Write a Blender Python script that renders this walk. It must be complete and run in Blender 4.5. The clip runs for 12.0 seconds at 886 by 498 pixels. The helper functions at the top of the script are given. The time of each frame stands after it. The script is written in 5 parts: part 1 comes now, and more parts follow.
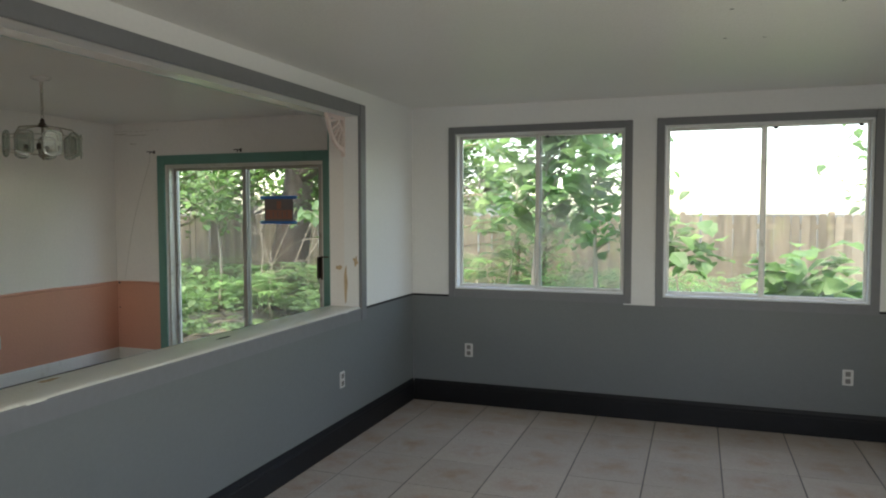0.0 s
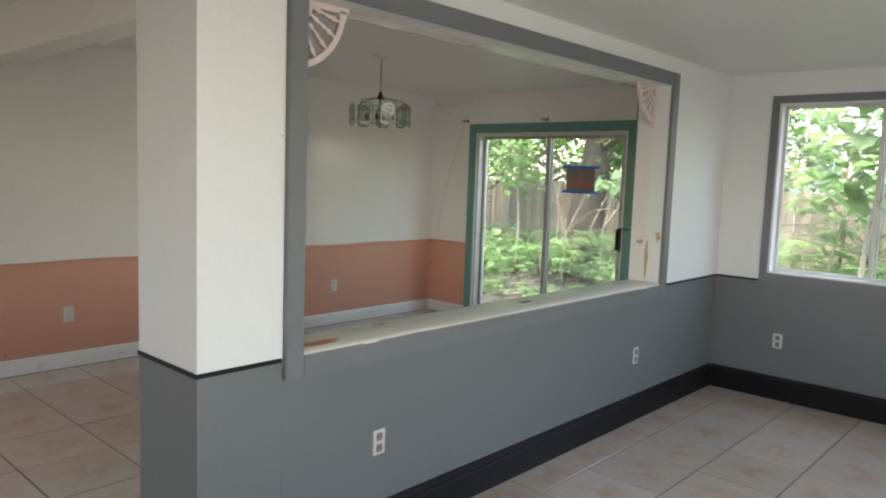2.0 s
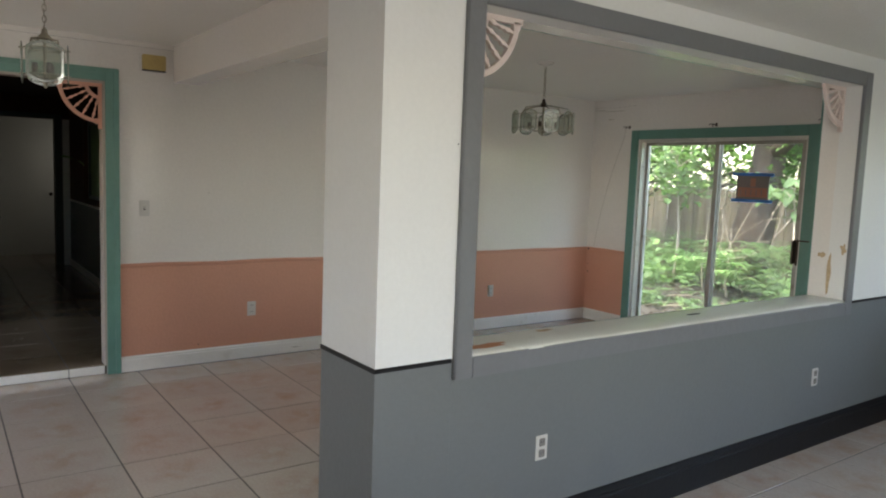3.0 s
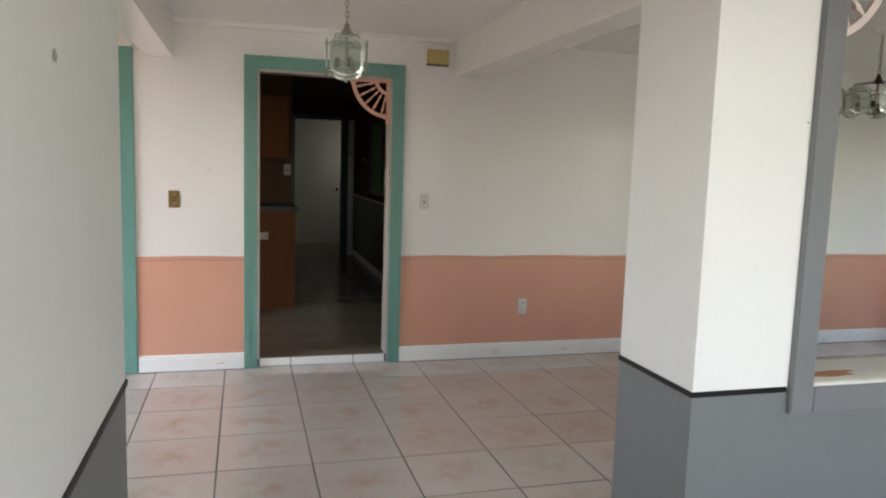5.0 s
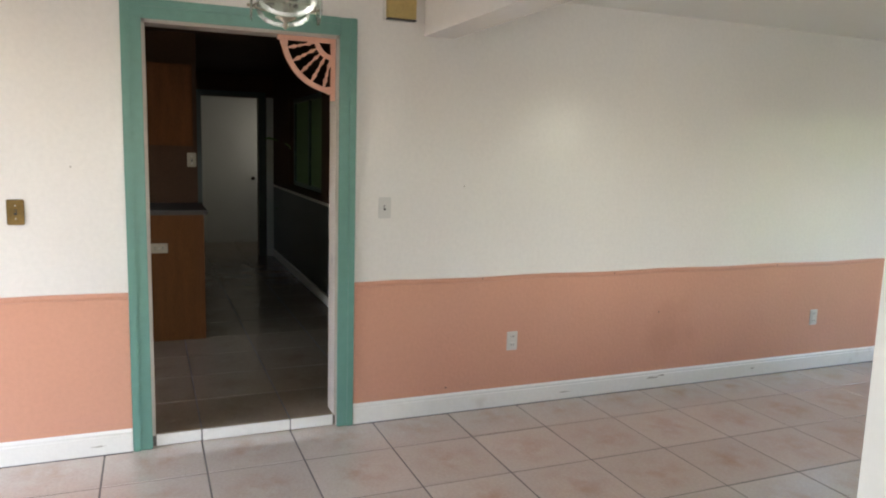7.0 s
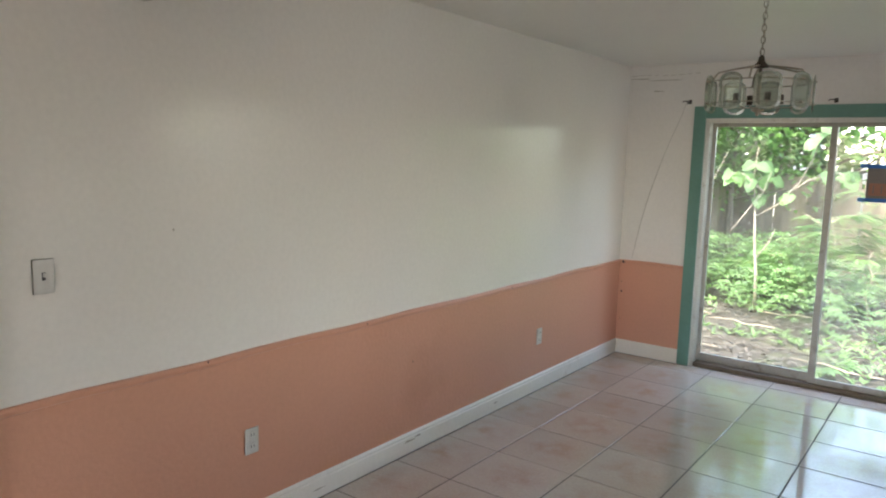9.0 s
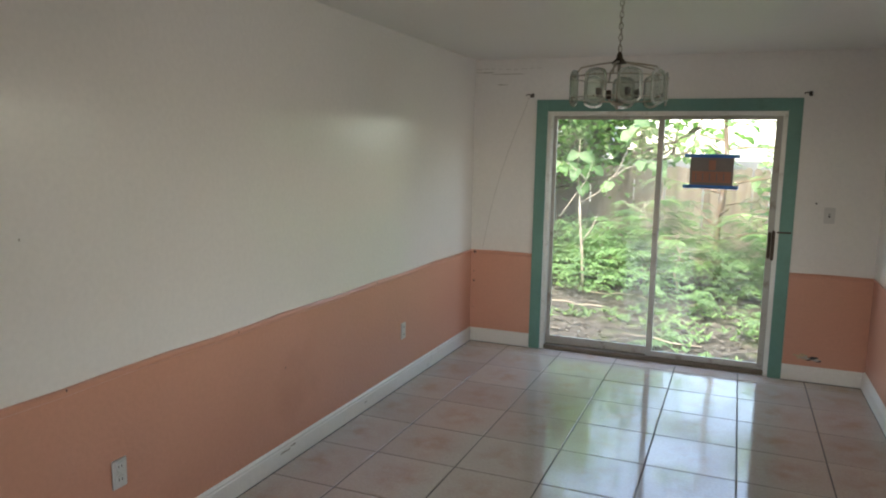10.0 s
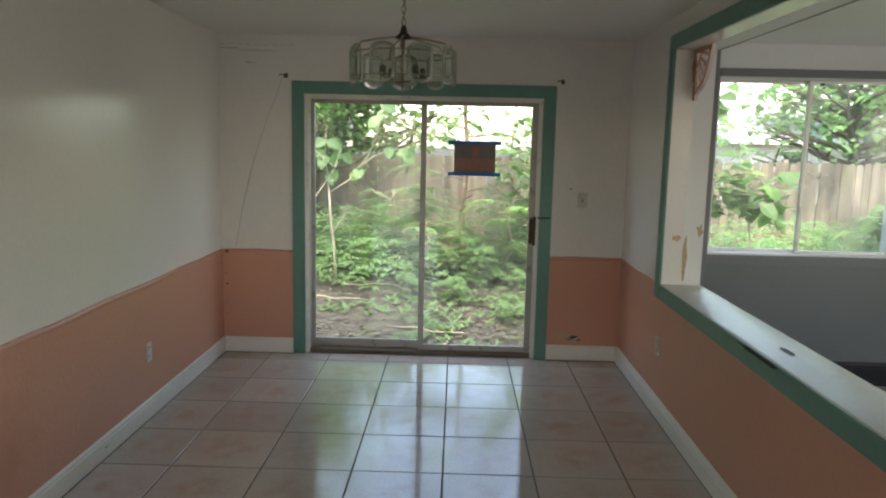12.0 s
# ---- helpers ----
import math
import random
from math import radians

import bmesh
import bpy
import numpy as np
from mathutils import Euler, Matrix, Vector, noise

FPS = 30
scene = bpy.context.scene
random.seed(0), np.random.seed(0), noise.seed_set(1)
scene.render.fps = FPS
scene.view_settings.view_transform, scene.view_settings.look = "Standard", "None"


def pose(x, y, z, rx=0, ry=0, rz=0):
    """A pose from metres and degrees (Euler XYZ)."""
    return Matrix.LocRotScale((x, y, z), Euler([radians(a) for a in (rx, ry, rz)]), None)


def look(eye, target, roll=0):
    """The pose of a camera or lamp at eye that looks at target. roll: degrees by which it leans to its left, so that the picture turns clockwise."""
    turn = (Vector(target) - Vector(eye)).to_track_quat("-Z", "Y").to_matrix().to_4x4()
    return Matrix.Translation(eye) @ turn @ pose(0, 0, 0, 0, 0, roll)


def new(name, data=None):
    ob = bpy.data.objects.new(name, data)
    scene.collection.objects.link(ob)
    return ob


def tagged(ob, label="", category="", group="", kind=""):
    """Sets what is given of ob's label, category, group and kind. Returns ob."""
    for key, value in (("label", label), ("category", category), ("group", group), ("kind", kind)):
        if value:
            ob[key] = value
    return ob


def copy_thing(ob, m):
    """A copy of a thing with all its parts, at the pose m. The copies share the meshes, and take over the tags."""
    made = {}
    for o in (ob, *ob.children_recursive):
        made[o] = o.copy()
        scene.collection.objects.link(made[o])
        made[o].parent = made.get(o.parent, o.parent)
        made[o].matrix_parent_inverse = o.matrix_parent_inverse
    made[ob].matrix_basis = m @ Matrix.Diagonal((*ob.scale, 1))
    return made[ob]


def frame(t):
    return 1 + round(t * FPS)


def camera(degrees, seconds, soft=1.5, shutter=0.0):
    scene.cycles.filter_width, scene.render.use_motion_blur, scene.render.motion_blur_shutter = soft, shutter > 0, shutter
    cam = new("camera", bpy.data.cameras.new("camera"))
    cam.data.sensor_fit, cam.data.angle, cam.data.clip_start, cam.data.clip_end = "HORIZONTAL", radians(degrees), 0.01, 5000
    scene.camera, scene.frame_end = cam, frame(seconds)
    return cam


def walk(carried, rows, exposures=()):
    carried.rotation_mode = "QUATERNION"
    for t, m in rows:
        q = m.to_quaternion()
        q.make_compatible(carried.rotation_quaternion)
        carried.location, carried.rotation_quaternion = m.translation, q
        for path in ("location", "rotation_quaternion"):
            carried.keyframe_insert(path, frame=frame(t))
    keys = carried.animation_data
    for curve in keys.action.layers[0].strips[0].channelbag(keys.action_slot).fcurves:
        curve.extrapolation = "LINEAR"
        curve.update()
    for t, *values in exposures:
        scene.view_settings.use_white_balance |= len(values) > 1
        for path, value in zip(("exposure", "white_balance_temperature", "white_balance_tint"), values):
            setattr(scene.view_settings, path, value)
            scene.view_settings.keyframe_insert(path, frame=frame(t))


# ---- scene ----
cam = camera(63.5, 12.0, soft=2.0)
PATH = [
    (0, (5.706, -5.621, 1.517), (5.036, -3.740, 1.412), -0.07),
    (0.5, (5.658, -5.634, 1.520), (4.805, -3.830, 1.387), 0.14),
    (1, (5.618, -5.631, 1.518), (4.599, -3.920, 1.339), 0.62),
    (1.5, (5.616, -5.645, 1.523), (4.428, -4.049, 1.313), 1.79),
    (2, (5.649, -5.674, 1.538), (4.305, -4.207, 1.330), 2.05),
    (2.5, (5.661, -5.719, 1.541), (4.167, -4.406, 1.339), 2.41),
    (3, (5.627, -5.765, 1.536), (4.008, -4.607, 1.332), 2.16),
    (3.5, (5.597, -5.812, 1.526), (3.880, -4.806, 1.330), 2.62),
    (5.5, (4.955, -5.775, 1.488), (3.027, -5.313, 1.226), 1.67),
    (6, (4.561, -5.705, 1.489), (2.633, -5.253, 1.209), 1.94),
    (6.5, (4.187, -5.655, 1.496), (2.265, -5.169, 1.230), 1.74),
    (7, (3.802, -5.692, 1.549), (1.972, -4.935, 1.269), 1.68),
    (7.5, (3.400, -5.554, 1.621), (1.655, -4.627, 1.313), 2.46),
    (9.5, (2.276, -5.566, 1.641), (1.337, -3.819, 1.383), 1.10),
    (10, (2.176, -5.610, 1.642), (1.426, -3.775, 1.372), 1.16),
    (10.5, (2.154, -5.628, 1.627), (1.563, -3.735, 1.373), 1.62),
    (11, (2.105, -5.612, 1.632), (1.693, -3.671, 1.379), 1.60),
    (11.5, (2.022, -5.469, 1.631), (1.789, -3.504, 1.339), 1.46),
    (12, (1.849, -5.200, 1.629), (1.816, -3.221, 1.341), 1.28),
]
# the film's own exposure: it opens up towards the inner walls
EXPOSURE = [(0, 3.08, 7450, 13.5), (0.5, 3.44, 7450, 14.5), (1, 3.59, 7450, 15.5), (2, 3.73, 7450, 15.5), (2.5, 3.65, 7450, 16.5), (3.5, 3.6, 7350, 16.5), (5.5, 4.23, 7250, 17.5), (6.5, 4.33, 7350, 17.5), (7.5, 4.68, 7350, 15.5), (9.5, 3.88, 7350, 16.5), (10.5, 3.68, 7550, 15.5), (11.5, 3.48, 7650, 14.5), (12, 3.26, 7650, 14.5)]
walk(cam, [(t, look(e, g, r)) for t, e, g, r in PATH], EXPOSURE)

# ---- light ----
world = bpy.data.worlds.new("overcast_sky")
scene.world = world
world.use_nodes = True
wn = world.node_tree.nodes
sky = wn.new("ShaderNodeTexSky")
sky.sky_type = 'NISHITA'
sky.sun_disc = False
sky.sun_elevation = radians(68)
sky.sun_rotation = radians(190)
sky.air_density, sky.dust_density, sky.ozone_density = 1.0, 1.6, 1.0
wn["Background"].inputs[1].default_value = 0.15
world.node_tree.links.new(sky.outputs[0], wn["Background"].inputs[0])
sun = new("sun", bpy.data.lights.new("sun", 'SUN'))
sun.data.energy, sun.data.angle, sun.data.color = 1.4, radians(40), (0.97, 1.0, 0.92)
sun.matrix_world = look((-1.3, -7.4, 18.5), (0, 0, 0))
# daylight lamps at assumed, unseen openings behind the camera: the living room's east and south windows, the entry; the
# kitchen and utility room lamps are added fill with no known window
def daylight_lamp(name, at, to, w, h, watts, color):
    lamp = new(name, bpy.data.lights.new(name, 'AREA'))
    lamp.data.shape, lamp.data.size, lamp.data.size_y = 'RECTANGLE', w, h
    lamp.data.energy, lamp.data.color = watts, color
    lamp.matrix_world = look(at, to)


daylight_lamp("east_window_daylight", (7.62, -3.9, 1.5), (3.0, -3.5, 3.3), 1.9, 1.6, 3.7, (0.92, 1.0, 0.98))
daylight_lamp("south_window_daylight", (5.4, -6.18, 1.5), (4.0, -4.0, 3.0), 1.3, 1.1, 0.5, (0.95, 1.0, 0.98))
daylight_lamp("entry_daylight", (0.85, -8.27, 1.2), (0.85, -4.0, 1.2), 1.3, 2.0, 0.25, (0.97, 1.0, 0.97))
daylight_lamp("kitchen_fill_lamp", (-1.4, -8.57, 1.67), (-1.4, -5.0, 1.4), 0.85, 0.5, 0.035, (1.0, 0.97, 0.92))
daylight_lamp("utility_fill_lamp", (-6.55, -3.78, 1.5), (-6.7, -5.0, 1.4), 0.8, 1.0, 0.14, (0.97, 1.0, 0.94))


# ---- materials ----
def material(name):
    m = bpy.data.materials.new(name)
    m.use_nodes = True
    return m, m.node_tree.nodes, m.node_tree.links, m.node_tree.nodes["Principled BSDF"]


def surface(name, color, rough=0.6, var=0.08, scale=2.0, grain=60.0, bump=0.05, metal=0.0, spec=0.5, dirt=None, per_object=0.0, stretch=(1, 1, 1)):
    """Paint, wood, metal: a base colour with two scales of variation, optional stains, and fine relief."""
    m, n, l, b = material(name)
    tc = n.new("ShaderNodeNewGeometry")
    mp = n.new("ShaderNodeMapping")
    mp.inputs["Scale"].default_value = stretch
    l.new(tc.outputs["Position"], mp.inputs[0])
    big, fine = n.new("ShaderNodeTexNoise"), n.new("ShaderNodeTexNoise")
    big.inputs["Scale"].default_value, big.inputs["Detail"].default_value = scale, 4
    fine.inputs["Scale"].default_value, fine.inputs["Detail"].default_value = grain, 3
    l.new(mp.outputs[0], big.inputs[0])
    l.new(mp.outputs[0], fine.inputs[0])
    add = n.new("ShaderNodeMath")
    add.operation = 'ADD'
    l.new(big.outputs[0], add.inputs[0])
    l.new(fine.outputs[0], add.inputs[1])
    ramp = n.new("ShaderNodeMapRange")
    ramp.inputs[1].default_value, ramp.inputs[2].default_value = 0.6, 1.4
    ramp.inputs[3].default_value, ramp.inputs[4].default_value = 1 - var, 1 + var
    l.new(add.outputs[0], ramp.inputs[0])
    mul = n.new("ShaderNodeMix")
    mul.data_type, mul.blend_type = 'RGBA', 'MULTIPLY'
    mul.inputs["Factor"].default_value = 1
    mul.inputs["A"].default_value = (*color, 1)
    l.new(ramp.outputs[0], mul.inputs["B"])
    out = mul.outputs["Result"]
    if per_object:
        oi, rr = n.new("ShaderNodeObjectInfo"), n.new("ShaderNodeMapRange")
        rr.inputs[3].default_value, rr.inputs[4].default_value = 1 - per_object, 1 + per_object
        l.new(oi.outputs["Random"], rr.inputs[0])
        m2 = n.new("ShaderNodeMix")
        m2.data_type, m2.blend_type = 'RGBA', 'MULTIPLY'
        m2.inputs["Factor"].default_value = 1
        l.new(out, m2.inputs["A"])
        l.new(rr.outputs[0], m2.inputs["B"])
        out = m2.outputs["Result"]
    if dirt:
        sp = n.new("ShaderNodeTexNoise")
        sp.inputs["Scale"].default_value, sp.inputs["Detail"].default_value = dirt[1], 6
        l.new(mp.outputs[0], sp.inputs[0])
        sr = n.new("ShaderNodeMapRange")
        sr.inputs[1].default_value, sr.inputs[2].default_value = dirt[2], dirt[2] + 0.12
        sr.inputs[4].default_value = dirt[3]
        l.new(sp.outputs[0], sr.inputs[0])
        m3 = n.new("ShaderNodeMix")
        m3.data_type = 'RGBA'
        l.new(sr.outputs[0], m3.inputs["Factor"])
        l.new(out, m3.inputs["A"])
        m3.inputs["B"].default_value = (*dirt[0], 1)
        out = m3.outputs["Result"]
    l.new(out, b.inputs["Base Color"])
    b.inputs["Roughness"].default_value, b.inputs["Metallic"].default_value = rough, metal
    b.inputs["Specular IOR Level"].default_value = spec
    if bump:
        bp = n.new("ShaderNodeBump")
        bp.inputs["Strength"].default_value, bp.inputs["Distance"].default_value = bump, 0.01
        l.new(add.outputs[0], bp.inputs["Height"])
        l.new(bp.outputs[0], b.inputs["Normal"])
    return m


WHITE = surface("white_wall_paint", (0.77, 0.735, 0.69), 0.17, 0.045, 1.2, 45, 0.025, spec=0.5)
COOLWHITE = surface("cool_white_wall_paint", (0.74, 0.74, 0.72), 0.45, 0.03, 1.2, 45, 0.06)
CEIL = surface("ceiling_paint", (0.77, 0.755, 0.71), 0.36, 0.05, 0.7, 70, 0.3, dirt=((0.66, 0.64, 0.56), 0.5, 0.6, 0.25))
SALMON = surface("salmon_paint", (0.61, 0.30, 0.205), 0.4, 0.05, 1.5, 50, 0.15, dirt=((0.42, 0.17, 0.1), 1.3, 0.64, 0.3))
GREY = surface("grey_blue_paint", (0.148, 0.159, 0.160), 0.45, 0.05, 1.5, 50, 0.12, dirt=((0.105, 0.12, 0.135), 1.1, 0.62, 0.35))
GREYTRIM = surface("slate_grey_trim_paint", (0.168, 0.172, 0.180), 0.4, 0.06, 3, 30, 0.15, dirt=((0.2, 0.2, 0.2), 9, 0.68, 0.3))
BLACK = surface("black_gloss_paint", (0.007, 0.007, 0.008), 0.45, 0.2, 4, 40, 0.08, spec=0.25)
TEAL = surface("teal_green_trim_paint", (0.11, 0.26, 0.215), 0.38, 0.08, 3, 30, 0.15, dirt=((0.05, 0.15, 0.12), 8, 0.66, 0.4))
BASE = surface("white_baseboard_paint", (0.76, 0.74, 0.69), 0.4, 0.04, 3, 40, 0.1, dirt=((0.42, 0.36, 0.28), 5, 0.66, 0.4))
WORN = surface("worn_white_sill_paint", (0.68, 0.67, 0.60), 0.3, 0.05, 5, 60, 0.2, dirt=((0.42, 0.34, 0.24), 6, 0.62, 0.5))
BARE = surface("bare_reddish_wood", (0.50, 0.22, 0.11), 0.7, 0.2, 10, 80, 0.3)
RUST = surface("rust_brown_stain", (0.5, 0.37, 0.23), 0.8, 0.25, 20, 90, 0.2)
PINK = surface("salmon_fretwork_paint", (0.62, 0.31, 0.22), 0.5, 0.06, 6, 60, 0.1)
PALEPINK = surface("pale_pink_fretwork_paint", (0.72, 0.60, 0.55), 0.5, 0.06, 6, 60, 0.1)
ALU = surface("aluminium_frame", (0.62, 0.61, 0.57), 0.42, 0.08, 6, 80, 0.05, metal=0.6, dirt=((0.3, 0.26, 0.2), 14, 0.6, 0.5))
DARKALU = surface("dirty_brown_door_track", (0.15, 0.115, 0.08), 0.6, 0.3, 6, 80, 0.1, metal=0.2)
FRAMEWHITE = surface("white_window_reveal", (0.74, 0.74, 0.72), 0.45, 0.05, 4, 60, 0.1, dirt=((0.35, 0.32, 0.27), 7, 0.66, 0.4))
# beige jamb paint, darkened for the shade inside the doorways
JAMB = surface("shaded_beige_jamb_paint", (0.42, 0.36, 0.31), 0.5, 0.06, 4, 50, 0.1, dirt=((0.2, 0.16, 0.12), 8, 0.6, 0.4))
PLATE = surface("white_plastic", (0.58, 0.56, 0.525), 0.35, 0.03, 20, 60, 0.0)
ALMOND = surface("yellowed_almond_plastic", (0.3, 0.25, 0.18), 0.4, 0.05, 20, 60, 0.0)
SOCKET = surface("grey_brown_socket_face", (0.2, 0.185, 0.17), 0.4, 0.05, 20, 60, 0.0)
SLOT = surface("dark_slot", (0.03, 0.03, 0.03), 0.6, 0.1, 20, 60, 0.0)
BRASS = surface("aged_brass", (0.24, 0.155, 0.06), 0.4, 0.25, 20, 90, 0.1, metal=0.9)
NICKEL = surface("dull_antique_nickel", (0.34, 0.31, 0.25), 0.38, 0.15, 20, 90, 0.05, metal=0.85)
# dirty grey aluminium, toned darker as bars seen against the light
FRAMEGREY = surface("backlit_grey_aluminium", (0.36, 0.345, 0.31), 0.45, 0.12, 6, 80, 0.05, metal=0.4, dirt=((0.16, 0.13, 0.1), 12, 0.58, 0.6))
IRON = surface("dark_bronze_metal", (0.05, 0.035, 0.025), 0.45, 0.2, 20, 90, 0.05, metal=0.6)
TANCOVER = surface("yellowed_wood_panel", (0.50, 0.36, 0.13), 0.5, 0.12, 10, 70, 0.1)
CABINET = surface("brown_cabinet_wood", (0.098, 0.035, 0.010), 0.6, 0.25, 3, 30, 0.1, spec=0.1, stretch=(6, 6, 1))
COUNTER = surface("dark_counter_laminate", (0.045, 0.035, 0.03), 0.65, 0.2, 8, 90, 0.02)
# brown darkened to carry the kitchen's dimness on walls and ceiling
KDARK = surface("dimmed_kitchen_brown", (0.07, 0.034, 0.018), 0.65, 0.15, 2, 40, 0.1, spec=0.15)
KGREEN = surface("dark_green_kitchen_paint", (0.035, 0.06, 0.05), 0.35, 0.1, 2, 40, 0.1)
KDOOR = surface("white_door_paint", (0.62, 0.62, 0.58), 0.4, 0.04, 2, 40, 0.05)
# pale hood colour taken down so the hood looks unlit
HOODDIM = surface("dimmed_hood_enamel", (0.1, 0.09, 0.08), 0.4, 0.05, 4, 60, 0.0)
STEEL = surface("pale_hood_enamel", (0.55, 0.55, 0.52), 0.35, 0.05, 4, 60, 0.0)
GROUT = surface("dark_grout", (0.11, 0.095, 0.085), 0.8, 0.25, 5, 80, 0.2)
TAPE = surface("blue_painters_tape", (0.02, 0.17, 0.55), 0.6, 0.1, 20, 80, 0.05)
SIGN = surface("dark_sign_board", (0.20, 0.175, 0.165), 0.6, 0.1, 20, 80, 0.02)
ORANGE = surface("orange_brown_sign_ink", (0.37, 0.17, 0.115), 0.6, 0.1, 20, 80, 0.02)
CORD = surface("grey_wire_insulation", (0.45, 0.42, 0.37), 0.6, 0.1, 20, 80, 0.0)
CRACK = surface("grey_crack_filler", (0.42, 0.38, 0.32), 0.8, 0.2, 30, 80, 0.1)
FENCEWOOD = surface("weathered_fence_wood", (0.175, 0.138, 0.1), 0.85, 0.5, 1.5, 25, 0.4, per_object=0.28, stretch=(8, 8, 1), dirt=((0.2, 0.2, 0.09), 1.2, 0.56, 0.5))
BARK = surface("brown_grey_bark", (0.12, 0.095, 0.07), 0.9, 0.35, 6, 40, 0.6, dirt=((0.36, 0.33, 0.28), 7, 0.6, 0.6))
DARKBARK = surface("dark_ridged_bark", (0.055, 0.037, 0.025), 0.9, 0.7, 3, 14, 1.0, stretch=(4, 4, 0.7), dirt=((0.1, 0.08, 0.06), 5, 0.56, 0.6))
BLOTCHBARK = surface("brown_bark_with_pale_blotches", (0.2, 0.13, 0.085), 0.9, 0.3, 6, 40, 0.5, dirt=((0.62, 0.57, 0.48), 11, 0.57, 0.9))
PALEBARK = surface("pale_twig_bark", (0.36, 0.30, 0.23), 0.85, 0.25, 8, 40, 0.4)
LITTER = surface("dry_leaf_litter", (0.078, 0.068, 0.056), 0.9, 0.4, 4, 40, 0.2)
SOIL = surface("leaf_strewn_soil", (0.042, 0.035, 0.027), 0.95, 0.45, 2.5, 22, 0.6, dirt=((0.07, 0.10, 0.03), 1.2, 0.55, 0.6))
ROOF = surface("pale_shingle_roof", (0.45, 0.44, 0.43), 0.8, 0.15, 3, 20, 0.2)
SIDING = surface("cream_house_siding", (0.55, 0.52, 0.45), 0.7, 0.1, 2, 20, 0.1)


def tile_material(name, pale, rose, rough):
    """Glazed floor tile: cream with a rose-tan cloud in the middle of each tile and a fine mottling."""
    m, n, l, b = material(name)
    tc = n.new("ShaderNodeTexCoord")
    ln = n.new("ShaderNodeVectorMath")
    ln.operation = 'LENGTH'
    l.new(tc.outputs["Object"], ln.inputs[0])
    geo = n.new("ShaderNodeNewGeometry")
    cloud, fine = n.new("ShaderNodeTexNoise"), n.new("ShaderNodeTexNoise")
    cloud.inputs["Scale"].default_value, cloud.inputs["Detail"].default_value = 9, 5
    fine.inputs["Scale"].default_value, fine.inputs["Detail"].default_value = 70, 3
    l.new(geo.outputs["Position"], cloud.inputs[0])
    l.new(geo.outputs["Position"], fine.inputs[0])
    rad = n.new("ShaderNodeMapRange")
    rad.inputs[1].default_value, rad.inputs[2].default_value = 0.03, 0.22
    rad.inputs[3].default_value, rad.inputs[4].default_value = 1.0, 0.0
    l.new(ln.outputs["Value"], rad.inputs[0])
    cr = n.new("ShaderNodeMapRange")
    cr.inputs[1].default_value, cr.inputs[2].default_value = 0.38, 0.68
    l.new(cloud.outputs[0], cr.inputs[0])
    mul = n.new("ShaderNodeMath")
    mul.operation = 'MULTIPLY'
    l.new(rad.outputs[0], mul.inputs[0])
    l.new(cr.outputs[0], mul.inputs[1])
    mix = n.new("ShaderNodeMix")
    mix.data_type = 'RGBA'
    mix.inputs["A"].default_value = (*pale, 1)
    mix.inputs["B"].default_value = (*rose, 1)
    l.new(mul.outputs[0], mix.inputs["Factor"])
    oi = n.new("ShaderNodeObjectInfo")
    vr = n.new("ShaderNodeMapRange")
    vr.inputs[3].default_value, vr.inputs[4].default_value = 0.95, 1.05
    l.new(oi.outputs["Random"], vr.inputs[0])
    fr = n.new("ShaderNodeMapRange")
    fr.inputs[1].default_value, fr.inputs[2].default_value = 0.3, 0.7
    fr.inputs[3].default_value, fr.inputs[4].default_value = 0.92, 1.05
    l.new(fine.outputs[0], fr.inputs[0])
    mm = n.new("ShaderNodeMath")
    mm.operation = 'MULTIPLY'
    l.new(vr.outputs[0], mm.inputs[0])
    l.new(fr.outputs[0], mm.inputs[1])
    fin = n.new("ShaderNodeMix")
    fin.data_type, fin.blend_type = 'RGBA', 'MULTIPLY'
    fin.inputs["Factor"].default_value = 1
    l.new(mix.outputs["Result"], fin.inputs["A"])
    l.new(mm.outputs[0], fin.inputs["B"])
    l.new(fin.outputs["Result"], b.inputs["Base Color"])
    rr = n.new("ShaderNodeMapRange")
    rr.inputs[3].default_value, rr.inputs[4].default_value = rough
    l.new(cloud.outputs[0], rr.inputs[0])
    l.new(rr.outputs[0], b.inputs["Roughness"])
    b.inputs["Specular IOR Level"].default_value = 1.0
    bp = n.new("ShaderNodeBump")
    bp.inputs["Strength"].default_value, bp.inputs["Distance"].default_value = 0.035, 0.01
    l.new(cloud.outputs[0], bp.inputs["Height"])
    l.new(bp.outputs[0], b.inputs["Normal"])
    return m


TILE = tile_material("glazed_floor_tile", (0.53, 0.45, 0.385), (0.47, 0.33, 0.25), (0.045, 0.14))
KTILE = tile_material("dull_tan_kitchen_tile", (0.24, 0.185, 0.13), (0.2, 0.145, 0.1), (0.16, 0.3))


